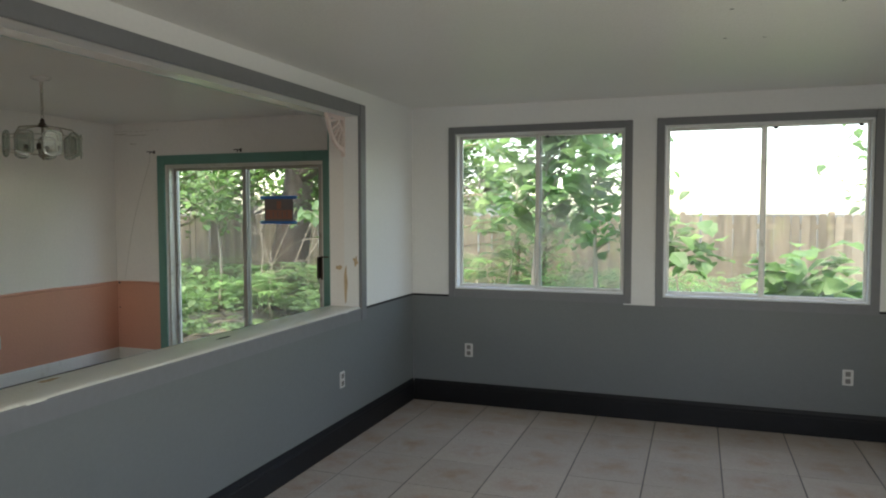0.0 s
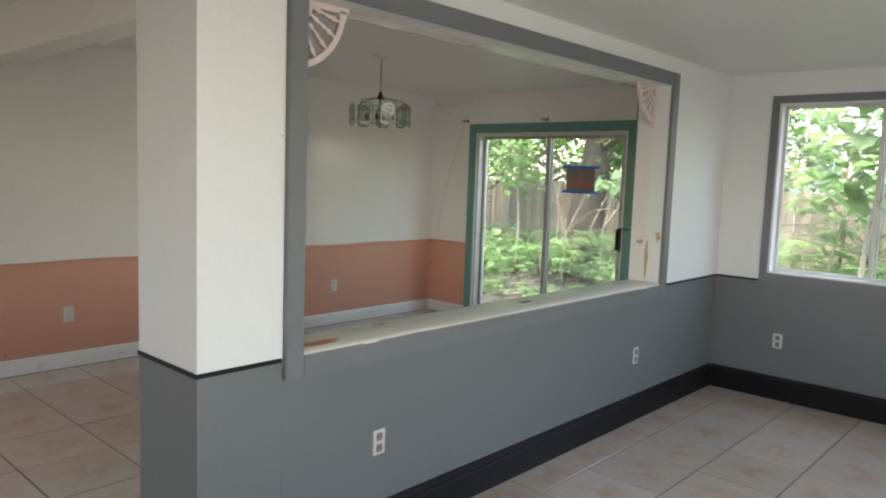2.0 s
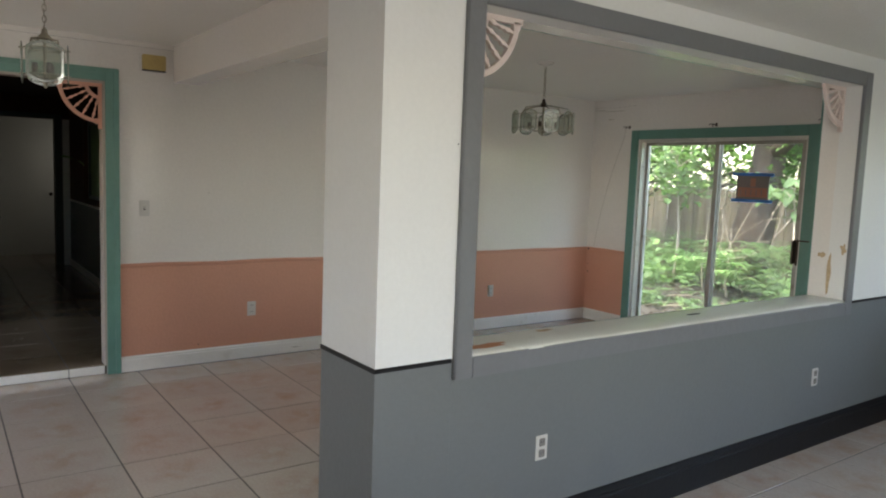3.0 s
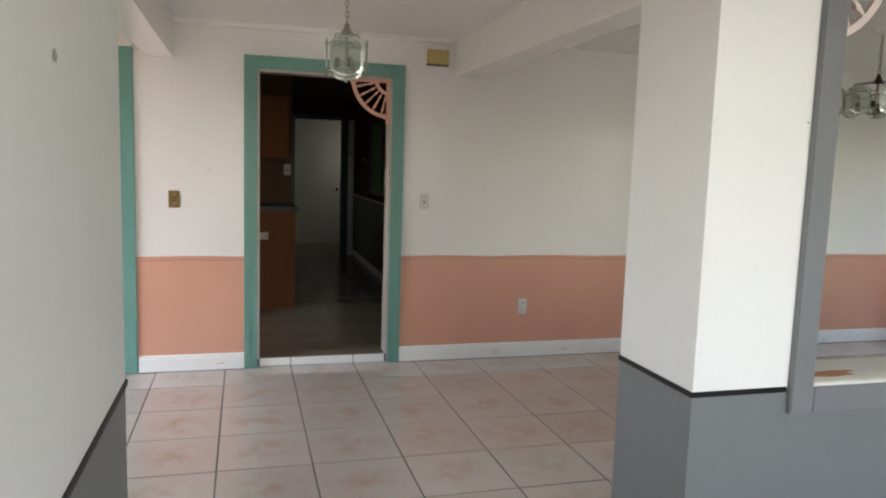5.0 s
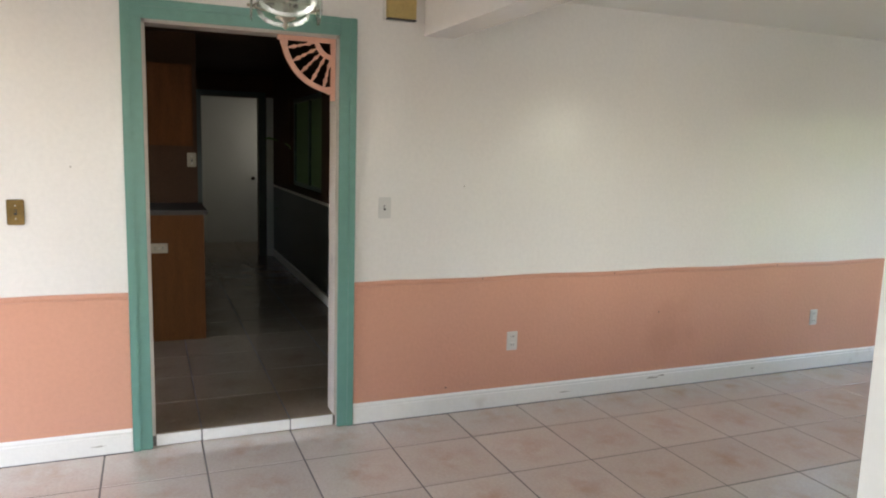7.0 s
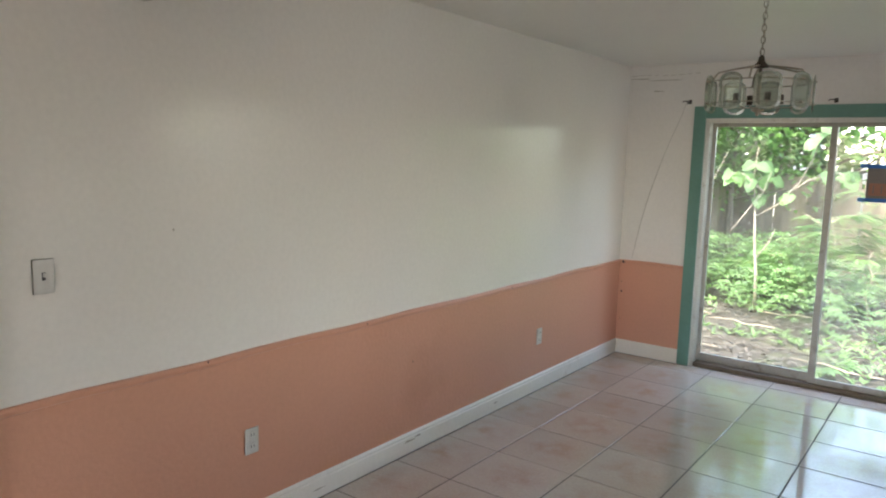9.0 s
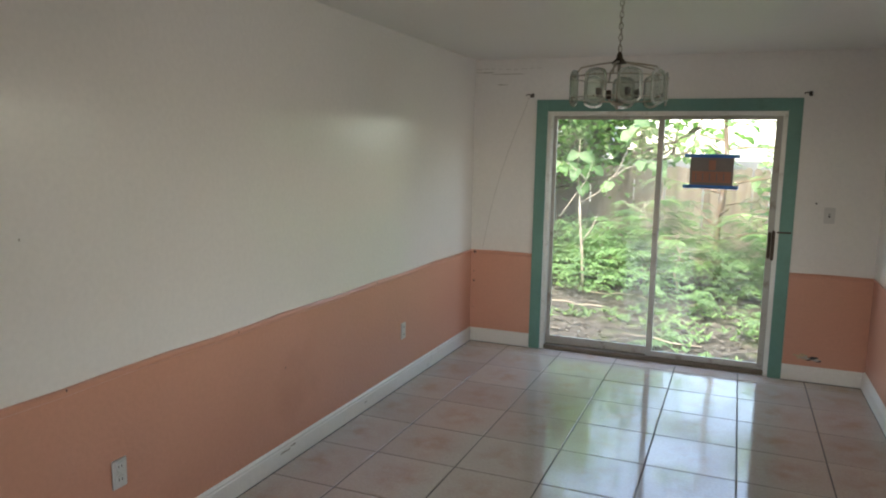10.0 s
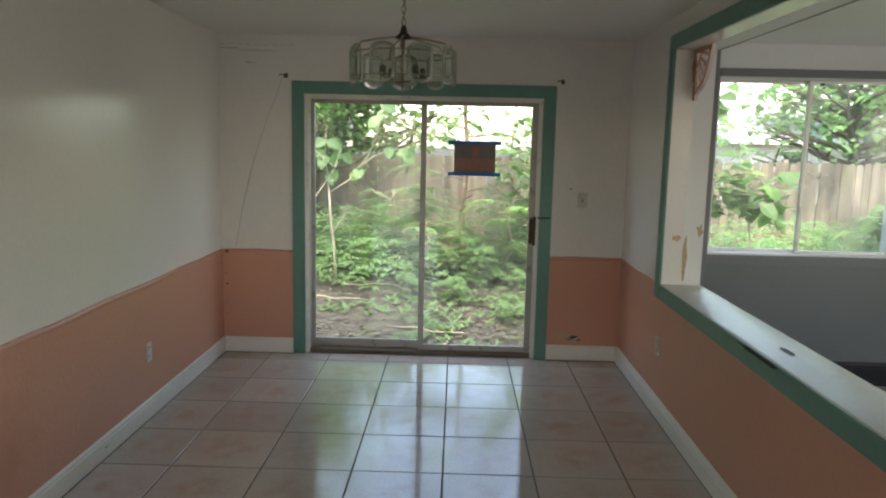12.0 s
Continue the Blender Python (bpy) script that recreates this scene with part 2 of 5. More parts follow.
def glass(name, tint, gloss=0.06, rough=0.0, haze=0.0):
    """A thin pane: clear, with a little mirror gloss and, where dirty, a thin pale film."""
    m, n, l, b = material(name)
    n.remove(b)
    tr, gl, mx = n.new("ShaderNodeBsdfTransparent"), n.new("ShaderNodeBsdfGlossy"), n.new("ShaderNodeMixShader")
    tr.inputs[0].default_value = (*tint, 1)
    gl.inputs["Roughness"].default_value = rough
    mx.inputs[0].default_value = gloss
    l.new(tr.outputs[0], mx.inputs[1])
    l.new(gl.outputs[0], mx.inputs[2])
    out = mx.outputs[0]
    if haze:
        df, mh = n.new("ShaderNodeBsdfDiffuse"), n.new("ShaderNodeMixShader")
        df.inputs[0].default_value = (0.6, 0.6, 0.58, 1)
        geo, no, mr = n.new("ShaderNodeNewGeometry"), n.new("ShaderNodeTexNoise"), n.new("ShaderNodeMapRange")
        no.inputs["Scale"].default_value, no.inputs["Detail"].default_value = 2.2, 5
        mr.inputs[1].default_value, mr.inputs[2].default_value, mr.inputs[4].default_value = 0.35, 0.75, haze * 2
        l.new(geo.outputs["Position"], no.inputs[0])
        l.new(no.outputs[0], mr.inputs[0])
        l.new(mr.outputs[0], mh.inputs[0])
        l.new(out, mh.inputs[1])
        l.new(df.outputs[0], mh.inputs[2])
        out = mh.outputs[0]
    l.new(out, n["Material Output"].inputs[0])
    return m


PANE = glass("window_glass", (0.96, 0.98, 0.96), 0.022, 0.0, 0.15)
HAZYPANE = glass("grey_hazed_window_glass", (0.90, 0.94, 0.93), 0.022, 0.0, 0.24)
LAMPGLASS = glass("bevelled_lamp_glass", (0.84, 0.88, 0.84), 0.10, 0.05, 0.05)
LAMPRIM = glass("bevelled_glass_rim", (0.80, 0.86, 0.81), 0.30, 0.15, 0.28)


def frosted(name, color):
    """Obscure glass or a thin curtain: light comes through, no picture does."""
    m, n, l, b = material(name)
    tl, ms = n.new("ShaderNodeBsdfTranslucent"), n.new("ShaderNodeMixShader")
    tl.inputs[0].default_value = (*color, 1)
    b.inputs["Base Color"].default_value = (*color, 1)
    b.inputs["Roughness"].default_value = 0.4
    ms.inputs[0].default_value = 0.7
    l.new(b.outputs[0], ms.inputs[1])
    l.new(tl.outputs[0], ms.inputs[2])
    l.new(ms.outputs[0], n["Material Output"].inputs[0])
    return m


GREENPANE = frosted("green_obscure_glass", (0.19, 0.23, 0.14))


def leaf_material(name, color, color2):
    m, n, l, b = material(name)
    geo, no = n.new("ShaderNodeNewGeometry"), n.new("ShaderNodeTexNoise")
    no.inputs["Scale"].default_value = 1.4
    l.new(geo.outputs["Position"], no.inputs[0])
    ad = n.new("ShaderNodeMath")
    ad.operation = 'ADD'
    l.new(geo.outputs["Random Per Island"], ad.inputs[0])
    l.new(no.outputs[0], ad.inputs[1])
    mr = n.new("ShaderNodeMapRange")
    mr.inputs[1].default_value, mr.inputs[2].default_value = 0.4, 1.5
    l.new(ad.outputs[0], mr.inputs[0])
    mix = n.new("ShaderNodeMix")
    mix.data_type = 'RGBA'
    mix.inputs["A"].default_value, mix.inputs["B"].default_value = (*color, 1), (*color2, 1)
    l.new(mr.outputs[0], mix.inputs["Factor"])
    l.new(mix.outputs["Result"], b.inputs["Base Color"])
    b.inputs["Roughness"].default_value = 0.5
    tl, ms = n.new("ShaderNodeBsdfTranslucent"), n.new("ShaderNodeMixShader")
    lift = n.new("ShaderNodeMix")
    lift.data_type, lift.blend_type = 'RGBA', 'MULTIPLY'
    lift.inputs["Factor"].default_value = 1
    lift.inputs["B"].default_value = (1.6, 1.55, 1.35, 1)
    l.new(mix.outputs["Result"], lift.inputs["A"])
    l.new(lift.outputs["Result"], tl.inputs[0])
    ms.inputs[0].default_value = 0.55
    l.new(b.outputs[0], ms.inputs[1])
    l.new(tl.outputs[0], ms.inputs[2])
    l.new(ms.outputs[0], n["Material Output"].inputs[0])
    return m


LEAF = leaf_material("fresh_green_leaf", (0.08, 0.15, 0.06), (0.19, 0.31, 0.13))
DARKLEAF = leaf_material("deep_green_leaf", (0.04, 0.10, 0.025), (0.13, 0.25, 0.07))
FERN = leaf_material("light_green_fern_leaf", (0.085, 0.165, 0.065), (0.20, 0.34, 0.15))


# ---- mesh helpers ----
def mesh_of(bm, name, mats):
    me = bpy.data.meshes.new(name)
    bm.to_mesh(me)
    bm.free()
    for m in mats if isinstance(mats, (list, tuple)) else [mats]:
        me.materials.append(m)
    return me


def part(name, bm, mats, parent=None, label=""):
    ob = new(name, mesh_of(bm, name, mats))
    ob.parent = parent
    return tagged(ob, label) if label else ob


def thing(name, label, category, at=(0, 0, 0), rz=0.0, group="", kind=""):
    ob = new(name)
    ob.empty_display_size = 0.1
    ob.matrix_world = pose(*at, 0, 0, rz)
    return tagged(ob, label, category, group, kind)


def add_box(bm, x0, x1, y0, y1, z0, z1, mi=0, bevel=0.0):
    n0 = len(bm.faces)
    r = bmesh.ops.create_cube(bm, size=1)
    bmesh.ops.transform(bm, verts=r["verts"], matrix=Matrix.Translation(((x0 + x1) / 2, (y0 + y1) / 2, (z0 + z1) / 2)) @ Matrix.Diagonal((abs(x1 - x0), abs(y1 - y0), abs(z1 - z0), 1)))
    fs = {f for v in r["verts"] for f in v.link_faces}
    if bevel:
        es = list({e for v in r["verts"] for e in v.link_edges})
        fs |= set(bmesh.ops.bevel(bm, geom=es, offset=bevel, segments=2, affect='EDGES')["faces"])
    for f in fs:
        if f.is_valid:
            f.material_index = mi
    return bm


def box(x0, x1, y0, y1, z0, z1, bevel=0.0):
    return add_box(bmesh.new(), x0, x1, y0, y1, z0, z1, 0, bevel)


def add_tube(bm, pts, radii, sides=8):
    """A tube along points, with a radius at each."""
    rings = []
    pts = [Vector(p) for p in pts]
    for i, p in enumerate(pts):
        d = (pts[min(i + 1, len(pts) - 1)] - pts[max(i - 1, 0)]).normalized()
        u = d.orthogonal().normalized() if i == 0 else (rings[-1][1] - d * rings[-1][1].dot(d)).normalized()
        v = d.cross(u)
        r = radii[i] if isinstance(radii, (list, tuple)) else radii
        rings.append(([bm.verts.new(p + (u * math.cos(a) + v * math.sin(a)) * r) for a in [2 * math.pi * k / sides for k in range(sides)]], u))
    for (a, _), (b, _) in zip(rings, rings[1:]):
        for k in range(sides):
            f = bm.faces.new((a[k], a[(k + 1) % sides], b[(k + 1) % sides], b[k]))
            f.smooth = True
    bm.faces.new(rings[0][0][::-1])
    bm.faces.new(rings[-1][0])
    return bm


def tube(pts, radii, sides=8):
    return add_tube(bmesh.new(), pts, radii, sides)


def lathe(profile, sides=20):
    """A turned shape from (radius, z) pairs."""
    bm = bmesh.new()
    rings = [[bm.verts.new((r * math.cos(2 * math.pi * k / sides), r * math.sin(2 * math.pi * k / sides), z)) for k in range(sides)] for r, z in profile]
    for a, b in zip(rings, rings[1:]):
        for k in range(sides):
            bm.faces.new((a[k], a[(k + 1) % sides], b[(k + 1) % sides], b[k])).smooth = True
    bm.faces.new(rings[0][::-1])
    bm.faces.new(rings[-1])
    return bm


def structure(name, boxes, mats, label="", category=""):
    """A piece of the setting from boxes (x0, x1, y0, y1, z0, z1, material index)."""
    bm = bmesh.new()
    for b in boxes:
        add_box(bm, *b)
    ob = new(name, mesh_of(bm, name, mats))
    return tagged(ob, label, category, "", "structure")


# ---- plan, in metres ----
T = 0.457            # tile pitch
OX, OY = -0.0125, 0.0157   # tile lattice of hall and dining room
XW = 0.07            # west wall face of hall and dining room
YN = 0.188            # north wall face
XP0, XP1 = 3.116, 3.352   # partition: dining face, living face
FL = -0.137          # sunken living room floor
KF = 0.066            # kitchen floor
H = 2.405             # ceiling
RAIL = 0.797          # paint line
XE, YS = 7.65, -6.15     # living room east wall, south wall
YHS = -8.3           # hall south end
TH = 0.20

# ---- walls ----
SL = (0.707, 2.478, 0.0, 1.982)      # sliding door opening
W1 = (3.750, 5.158, 0.855, 2.170)
W2 = (5.456, 6.872, 0.845, 2.175)
structure("wall_north", [
    (-0.05, SL[0], YN, YN + TH, -0.4, H), (SL[0], SL[1], YN, YN + TH, SL[3], H), (SL[1], 3.25, YN, YN + TH, -0.4, H),
    (SL[0], SL[1], YN, YN + TH, -0.4, -0.004)], [WHITE], "white painted plaster wall round the sliding door", "wall")
structure("wall_north_living_upper", [
    (3.25, W1[0], YN, YN + TH, RAIL, H), (W1[0], W1[1], YN, YN + TH, W1[3], H), (W1[1], W2[0], YN, YN + TH, 0.775, H),
    (W2[0], W2[1], YN, YN + TH, W2[3], H), (W2[1], XE + 0.15, YN, YN + TH, RAIL, H)],
    [COOLWHITE], "white painted upper part of the living room wall", "wall")
structure("wall_north_living_lower", [
    (3.25, W1[0], YN, YN + TH, -0.4, RAIL), (W1[0], W1[1], YN, YN + TH, -0.4, W1[2]), (W1[1], W2[0], YN, YN + TH, -0.4, 0.775),
    (W2[0], W2[1], YN, YN + TH, -0.4, W2[2]), (W2[1], XE + 0.15, YN, YN + TH, -0.4, RAIL)],
    [GREY], "blue-grey painted lower part of the living room wall", "wall")
D1 = (-5.705, -4.76, 2.105)
D2 = (-7.53, -6.587, 2.105)
XB = -0.06
structure("wall_west", [
    (XB, XW, D1[1], YN, -0.3, H), (XB, XW, D1[0], D1[1], D1[2], H), (XB, XW, D2[1], D1[0], -0.3, H),
    (XB, XW, D2[0], D2[1], D2[2], H), (XB, XW, YHS, D2[0], -0.3, H)], [WHITE], "white painted wall with two kitchen doorways", "wall")
OP = (-3.985, -0.868, 0.790, 2.210)   # pass-through opening in the partition
XM = 3.234
structure("wall_partition", [
    (XP0, XM, OP[1], YN, RAIL, H, 0), (XP0, XM, OP[0], OP[1], OP[3], H, 0), (XP0, XM, -4.07, OP[0], RAIL, H, 0),
    (XP0, XM, -4.07, YN, -0.3, RAIL, 3), (XP0, XM, OP[0], OP[1], RAIL, OP[2], 0),
    (XM, XP1, OP[1], YN, RAIL, H, 2), (XM, XP1, OP[0], OP[1], OP[3], H, 2), (XM, XP1, -4.07, OP[0], RAIL, H, 2),
    (XM, XP1, -4.07, YN, -0.3, RAIL, 1), (XM, XP1, OP[0], OP[1], RAIL, OP[2], 1)],
    [WHITE, GREY, COOLWHITE, SALMON], "half-height partition wall with a wide pass-through opening", "wall")
structure("column", [(2.90, XP1 + 0.002, -4.432, -4.072, RAIL, H, 0), (2.90, XP1 + 0.002, -4.432, -4.072, -0.3, RAIL, 1)],
          [COOLWHITE, GREY], "square white column with a grey painted foot", "column")
SW = (4.75, 6.05, 0.95, 2.05)   # window behind the walker
structure("wall_south", [(2.925, SW[0], -6.44, YS, RAIL, H, 0), (SW[1], XE + 0.15, -6.44, YS, RAIL, H, 0), (SW[0], SW[1], -6.44, YS, RAIL, SW[2], 0), (SW[0], SW[1], -6.44, YS, SW[3], H, 0), (2.925, XE + 0.15, -6.44, YS, -0.3, RAIL, 1)],
          [COOLWHITE, GREY], "white wall with grey lower part", "wall")
structure("wall_hall_east", [(2.96, 3.10, YHS, -6.445, -0.3, H)], [WHITE], "plain white wall", "wall")
structure("wall_hall_south", [(XB, XW, -8.75, YHS - 0.15, -0.3, H), (XB, 0.2, YHS - 0.15, YHS, -0.3, H), (1.5, 3.10, YHS - 0.15, YHS, -0.3, H), (0.2, 1.5, YHS - 0.15, YHS, 2.2, H)], [WHITE], "plain white wall", "wall")
EW = (-4.85, -2.95, 0.6, 2.2)
structure("wall_east", [
    (XE, XE + 0.15, EW[1], YN, -0.4, H, 0), (XE, XE + 0.15, YS, EW[0], -0.4, H, 0),
    (XE, XE + 0.15, EW[0], EW[1], EW[3], H, 0), (XE, XE + 0.15, EW[0], EW[1], -0.4, EW[2], 1)],
    [COOLWHITE, GREY], "plain wall with a wide window opening", "wall")
structure("beam_north", [(XW, 2.90, -4.293, -4.12, 2.141, H)], [WHITE], "white boxed ceiling beam over the hall", "beam")
structure("beam_south", [(XW, 2.925, -6.42, -6.247, 2.141, H)], [WHITE], "white boxed ceiling beam over the hall", "beam")
structure("ceiling", [(XB, XE + 0.15, -8.8, YN + TH, H, H + 0.15)], [CEIL], "textured off-white ceiling", "ceiling")
# kitchen ceiling takes the dimmed brown, so the room's shade is in its colour
structure("ceiling_kitchen", [(-8.3, XB, -8.8, YN + TH, H, H + 0.15)], [KDARK], "kitchen ceiling, coloured dark for the dim room", "ceiling")

# ---- floors under the tiles ----
XS = 2.95
structure("floor", [(XB + 0.001, XS - 0.004, YHS, -4.432, -0.2, -0.0022), (XB + 0.001, XP0 + 0.01, -4.432, YN, -0.2, -0.0022)], [GROUT], "glazed cream floor tiles with dark joints", "floor")
structure("floor_living", [(XS - 0.004, XE, YS, -4.432, -0.3, FL - 0.0022), (XM, XE, -4.432, YN, -0.3, FL - 0.0022)], [GROUT], "glazed cream floor tiles of the sunken room", "floor")
structure("floor_kitchen", [(-8.2, XB + 0.1, -8.6, -4.17, -0.2, KF - 0.0022)], [GROUT], "kitchen floor tiles with dark joints", "floor")

# ---- trims ----
def moulded(u0, u1, z0, z1, side, d, place):
    """A casing board: a flat board with a raised, rounded outer band. side: which edge is the outer one (u0, u1 or the top)."""
    bm = bmesh.new()
    f = 0.42
    add_box(bm, *place(u0, u1, z0, z1, 0, d * 0.62), 0, 0.003)
    if side == "u0":
        add_box(bm, *place(u0, u0 + (u1 - u0) * f, z0, z1, d * 0.5, d), 0, 0.004)
    elif side == "u1":
        add_box(bm, *place(u1 - (u1 - u0) * f, u1, z0, z1, d * 0.5, d), 0, 0.004)
    elif side == "top":
        add_box(bm, *place(u0, u1, z1 - (z1 - z0) * f, z1, d * 0.5, d), 0, 0.004)
    return bm


def frame_boards(t, u0, u1, z0, z1, w, wb, bottom, mat, d, place, profiled):
    zb = z0 - wb if bottom else z0
    for b, side in (((u0 - w, u0, zb, z1 + w), "u0"), ((u1, u1 + w, zb, z1 + w), "u1"), ((u0, u1, z1, z1 + w), "top")):
        part("board", moulded(*b, side, d, place) if profiled else box(*place(*b, 0, d), bevel=0.004), mat, t)
    if bottom:
        part("board", box(*place(u0, u1, zb, z0, 0, d), bevel=0.004), mat, t)


def casing(name, y0, y1, z0, z1, w, x, out, mat, label, bottom=False, d=0.016, profiled=False):
    """A board frame round an opening in a wall that runs along y."""
    t = tagged(new(name), label, "trim", "", "structure")
    def place(u0, u1, za, zb, d0, d1):
        xa, xb = sorted((x + out * d0, x + out * d1))
        return xa, xb, u0, u1, za, zb
    frame_boards(t, y0, y1, z0, z1, w, w, bottom, mat, d, place, profiled)
    return t


def casing_x(name, x0, x1, z0, z1, w, y, mat, label, bottom=False, d=0.016, wb=None, profiled=False):
    """The same in a wall that runs along x, standing out towards -y."""
    t = tagged(new(name), label, "trim", "", "structure")
    def place(u0, u1, za, zb, d0, d1):
        return u0, u1, y - d1, y - d0, za, zb
    frame_boards(t, x0, x1, z0, z1, w, wb or w, bottom, mat, d, place, profiled)
    return t


casing("trim_pass_through_grey", OP[0], OP[1], 0.803, OP[3], 0.088, XP1, 1, GREYTRIM, "slate grey painted boards round the pass-through", True, d=0.024)
casing("trim_pass_through_teal", OP[0], OP[1], 0.812, OP[3], 0.088, XP0, -1, TEAL, "teal painted boards round the pass-through", True)
casing_x("trim_sliding_door", SL[0], SL[1], 0.0, SL[3], 0.092, YN, TEAL, "teal painted boards round the sliding door")
casing_x("trim_window_1", W1[0], W1[1], W1[2], W1[3], 0.058, YN, GREYTRIM, "slate grey window casing", True, wb=0.07)
casing_x("trim_window_2", W2[0], W2[1], W2[2], W2[3], 0.058, YN, GREYTRIM, "slate grey window casing", True, wb=0.07)
casing("trim_door_1", D1[0], D1[1], 0.0, D1[2], 0.09, XW, 1, TEAL, "teal painted moulded door casing", d=0.022, profiled=True)
casing("trim_door_2", D2[0], D2[1], 0.0, D2[2], 0.09, XW, 1, TEAL, "teal painted moulded door casing", d=0.022, profiled=True)
# jamb linings of the kitchen doorways
for nm, d in (("door_1", D1), ("door_2", D2)):
    t = tagged(new(nm), "open cased doorway with beige jambs, coloured darker as in shade", "doorway", "", "structure")
    part("jamb", box(XB - 0.005, XW + 0.004, d[0], d[0] + 0.016, KF, d[2]), JAMB, t)
    part("jamb", box(XB - 0.005, XW + 0.004, d[1] - 0.016, d[1], KF, d[2]), JAMB, t)
    part("head", box(XB - 0.005, XW + 0.004, d[0], d[1], d[2] - 0.016, d[2]), JAMB, t)


def baseboard(name, segs, mat, label, z, h=0.15, th=0.018):
    """Boards along walls with a bevelled cap: (x0, y0, x1, y1, nx, ny), nx ny pointing into the room."""
    t = tagged(new(name), label, "baseboard", "", "structure")
    for x0, y0, x1, y1, nx, ny in segs:
        bm = bmesh.new()
        d = Vector((x1 - x0, y1 - y0, 0))
        prof = [(0, 0), (th, 0), (th, h * 0.72), (th * 0.8, h * 0.76), (th * 0.85, h * 0.84), (th * 0.45, h * 0.93), (0.004, h), (0, h)]
        a = [bm.verts.new((x0 + nx * p, y0 + ny * p, z + q)) for p, q in prof]
        b = [bm.verts.new((v.co.x + d.x, v.co.y + d.y, v.co.z)) for v in a]
        for k in range(len(a)):
            k2 = (k + 1) % len(a)
            bm.faces.new((a[k], a[k2], b[k2], b[k]))
        bm.faces.new(a[::-1])
        bm.faces.new(b)
        bmesh.ops.recalc_face_normals(bm, faces=bm.faces)
        part("board", bm, mat, t)
        if mat == BASE:
            e = th + 0.003
            part("floor_joint", box(min(x0, x1) + min(0, nx * e), max(x0, x1) + max(0, nx * e), min(y0, y1) + min(0, ny * e), max(y0, y1) + max(0, ny * e), z - 0.004, z + 0.004), SLOT, t, "dark open joint at the floor")
    return t


baseboard("baseboard_dining", [
    (XW, D1[1] + 0.092, XW, YN, 1, 0), (XW, D2[1] + 0.092, XW, D1[0] - 0.092, 1, 0), (XW, YHS, XW, D2[0] - 0.092, 1, 0),
    (XW + 0.018, YN, SL[0] - 0.094, YN, 0, -1), (SL[1] + 0.094, YN, XP0 - 0.018, YN, 0, -1), (XP0, -4.07, XP0, YN, -1, 0)],
    BASE, "white painted baseboard, scuffed", 0.0, 0.127)
baseboard("baseboard_living", [
    (XP1, -4.432, XP1, YN, 1, 0), (XP1 + 0.018, YN, XE, YN, 0, -1), (XE, YS, XE, YN, -1, 0), (3.0, YS, XE, YS, 0, 1)],
    BLACK, "black glossy baseboard", FL, 0.185)


def wainscot(name, segs):
    """Salmon panelling, a little proud of the wall, with a soft cap along its top."""
    t = tagged(new(name), "salmon painted wainscot with a thin cap edge", "wainscot", "", "structure")
    for x0, y0, x1, y1, nx, ny in segs:
        bm = bmesh.new()
        d = Vector((x1 - x0, y1 - y0, 0))
        prof = [(0, 0.12), (0.007, 0.12), (0.007, 0.778), (0.014, 0.783), (0.016, 0.796), (0.011, 0.806), (0, 0.808)]
        n = max(2, int(d.length / 0.25))
        rings = []
        for i in range(n + 1):
            w = 0.004 * math.sin(i * 1.7) if 0 < i < n else 0
            rings.append([bm.verts.new((x0 + d.x * i / n + nx * p, y0 + d.y * i / n + ny * p, q + (w if q > 0.7 else 0))) for p, q in prof])
        for a, b in zip(rings, rings[1:]):
            for k in range(len(a) - 1):
                bm.faces.new((a[k], a[k + 1], b[k + 1], b[k]))
        bm.faces.new(rings[0])
        bm.faces.new(rings[-1][::-1])
        bmesh.ops.recalc_face_normals(bm, faces=bm.faces)
        part("panel", bm, SALMON, t)


wainscot("wainscot", [
    (XW, D1[1] + 0.091, XW, YN, 1, 0), (XW, D2[1] + 0.091, XW, D1[0] - 0.091, 1, 0), (XW, YHS, XW, D2[0] - 0.091, 1, 0),
    (XW, YN, SL[0] - 0.093, YN, 0, -1), (SL[1] + 0.093, YN, XP0, YN, 0, -1)])
# thin caulked cap line of the wainscot on the partition, up to the teal boards
structure("trim_partition_cap", [(XP0 - 0.008, XP0, OP[1] + 0.072, YN, 0.79, 0.806)], [SALMON], "salmon cap strip", "trim")
# black painted line round the living room
structure("trim_black_line", [
    (XP1 - 0.01, XP1 + 0.005, -4.435, -4.078, RAIL - 0.012, RAIL + 0.006), (2.897, XP1 + 0.005, -4.437, -4.427, RAIL - 0.012, RAIL + 0.006),
    (XP1 - 0.01, XP1 + 0.005, OP[1] + 0.092, YN, RAIL - 0.012, RAIL + 0.004), (XP1, W1[0] - 0.06, YN - 0.005, YN + 0.01, RAIL - 0.012, RAIL + 0.004),
    (W2[1] + 0.06, XE, YN - 0.005, YN + 0.01, RAIL - 0.012, RAIL + 0.004), (2.920, XE, YS - 0.01, YS + 0.006, RAIL - 0.012, RAIL + 0.006),
    (2.919, 2.93, -6.44, YS + 0.006, RAIL - 0.012, RAIL + 0.006)],
    [BLACK], "narrow black line at rail height", "trim")
# small crown at the hall ceiling
structure("trim_crown", [(XW, XW + 0.022, -6.247, -4.293, H - 0.035, H)], [WHITE], "small white crown moulding", "trim")

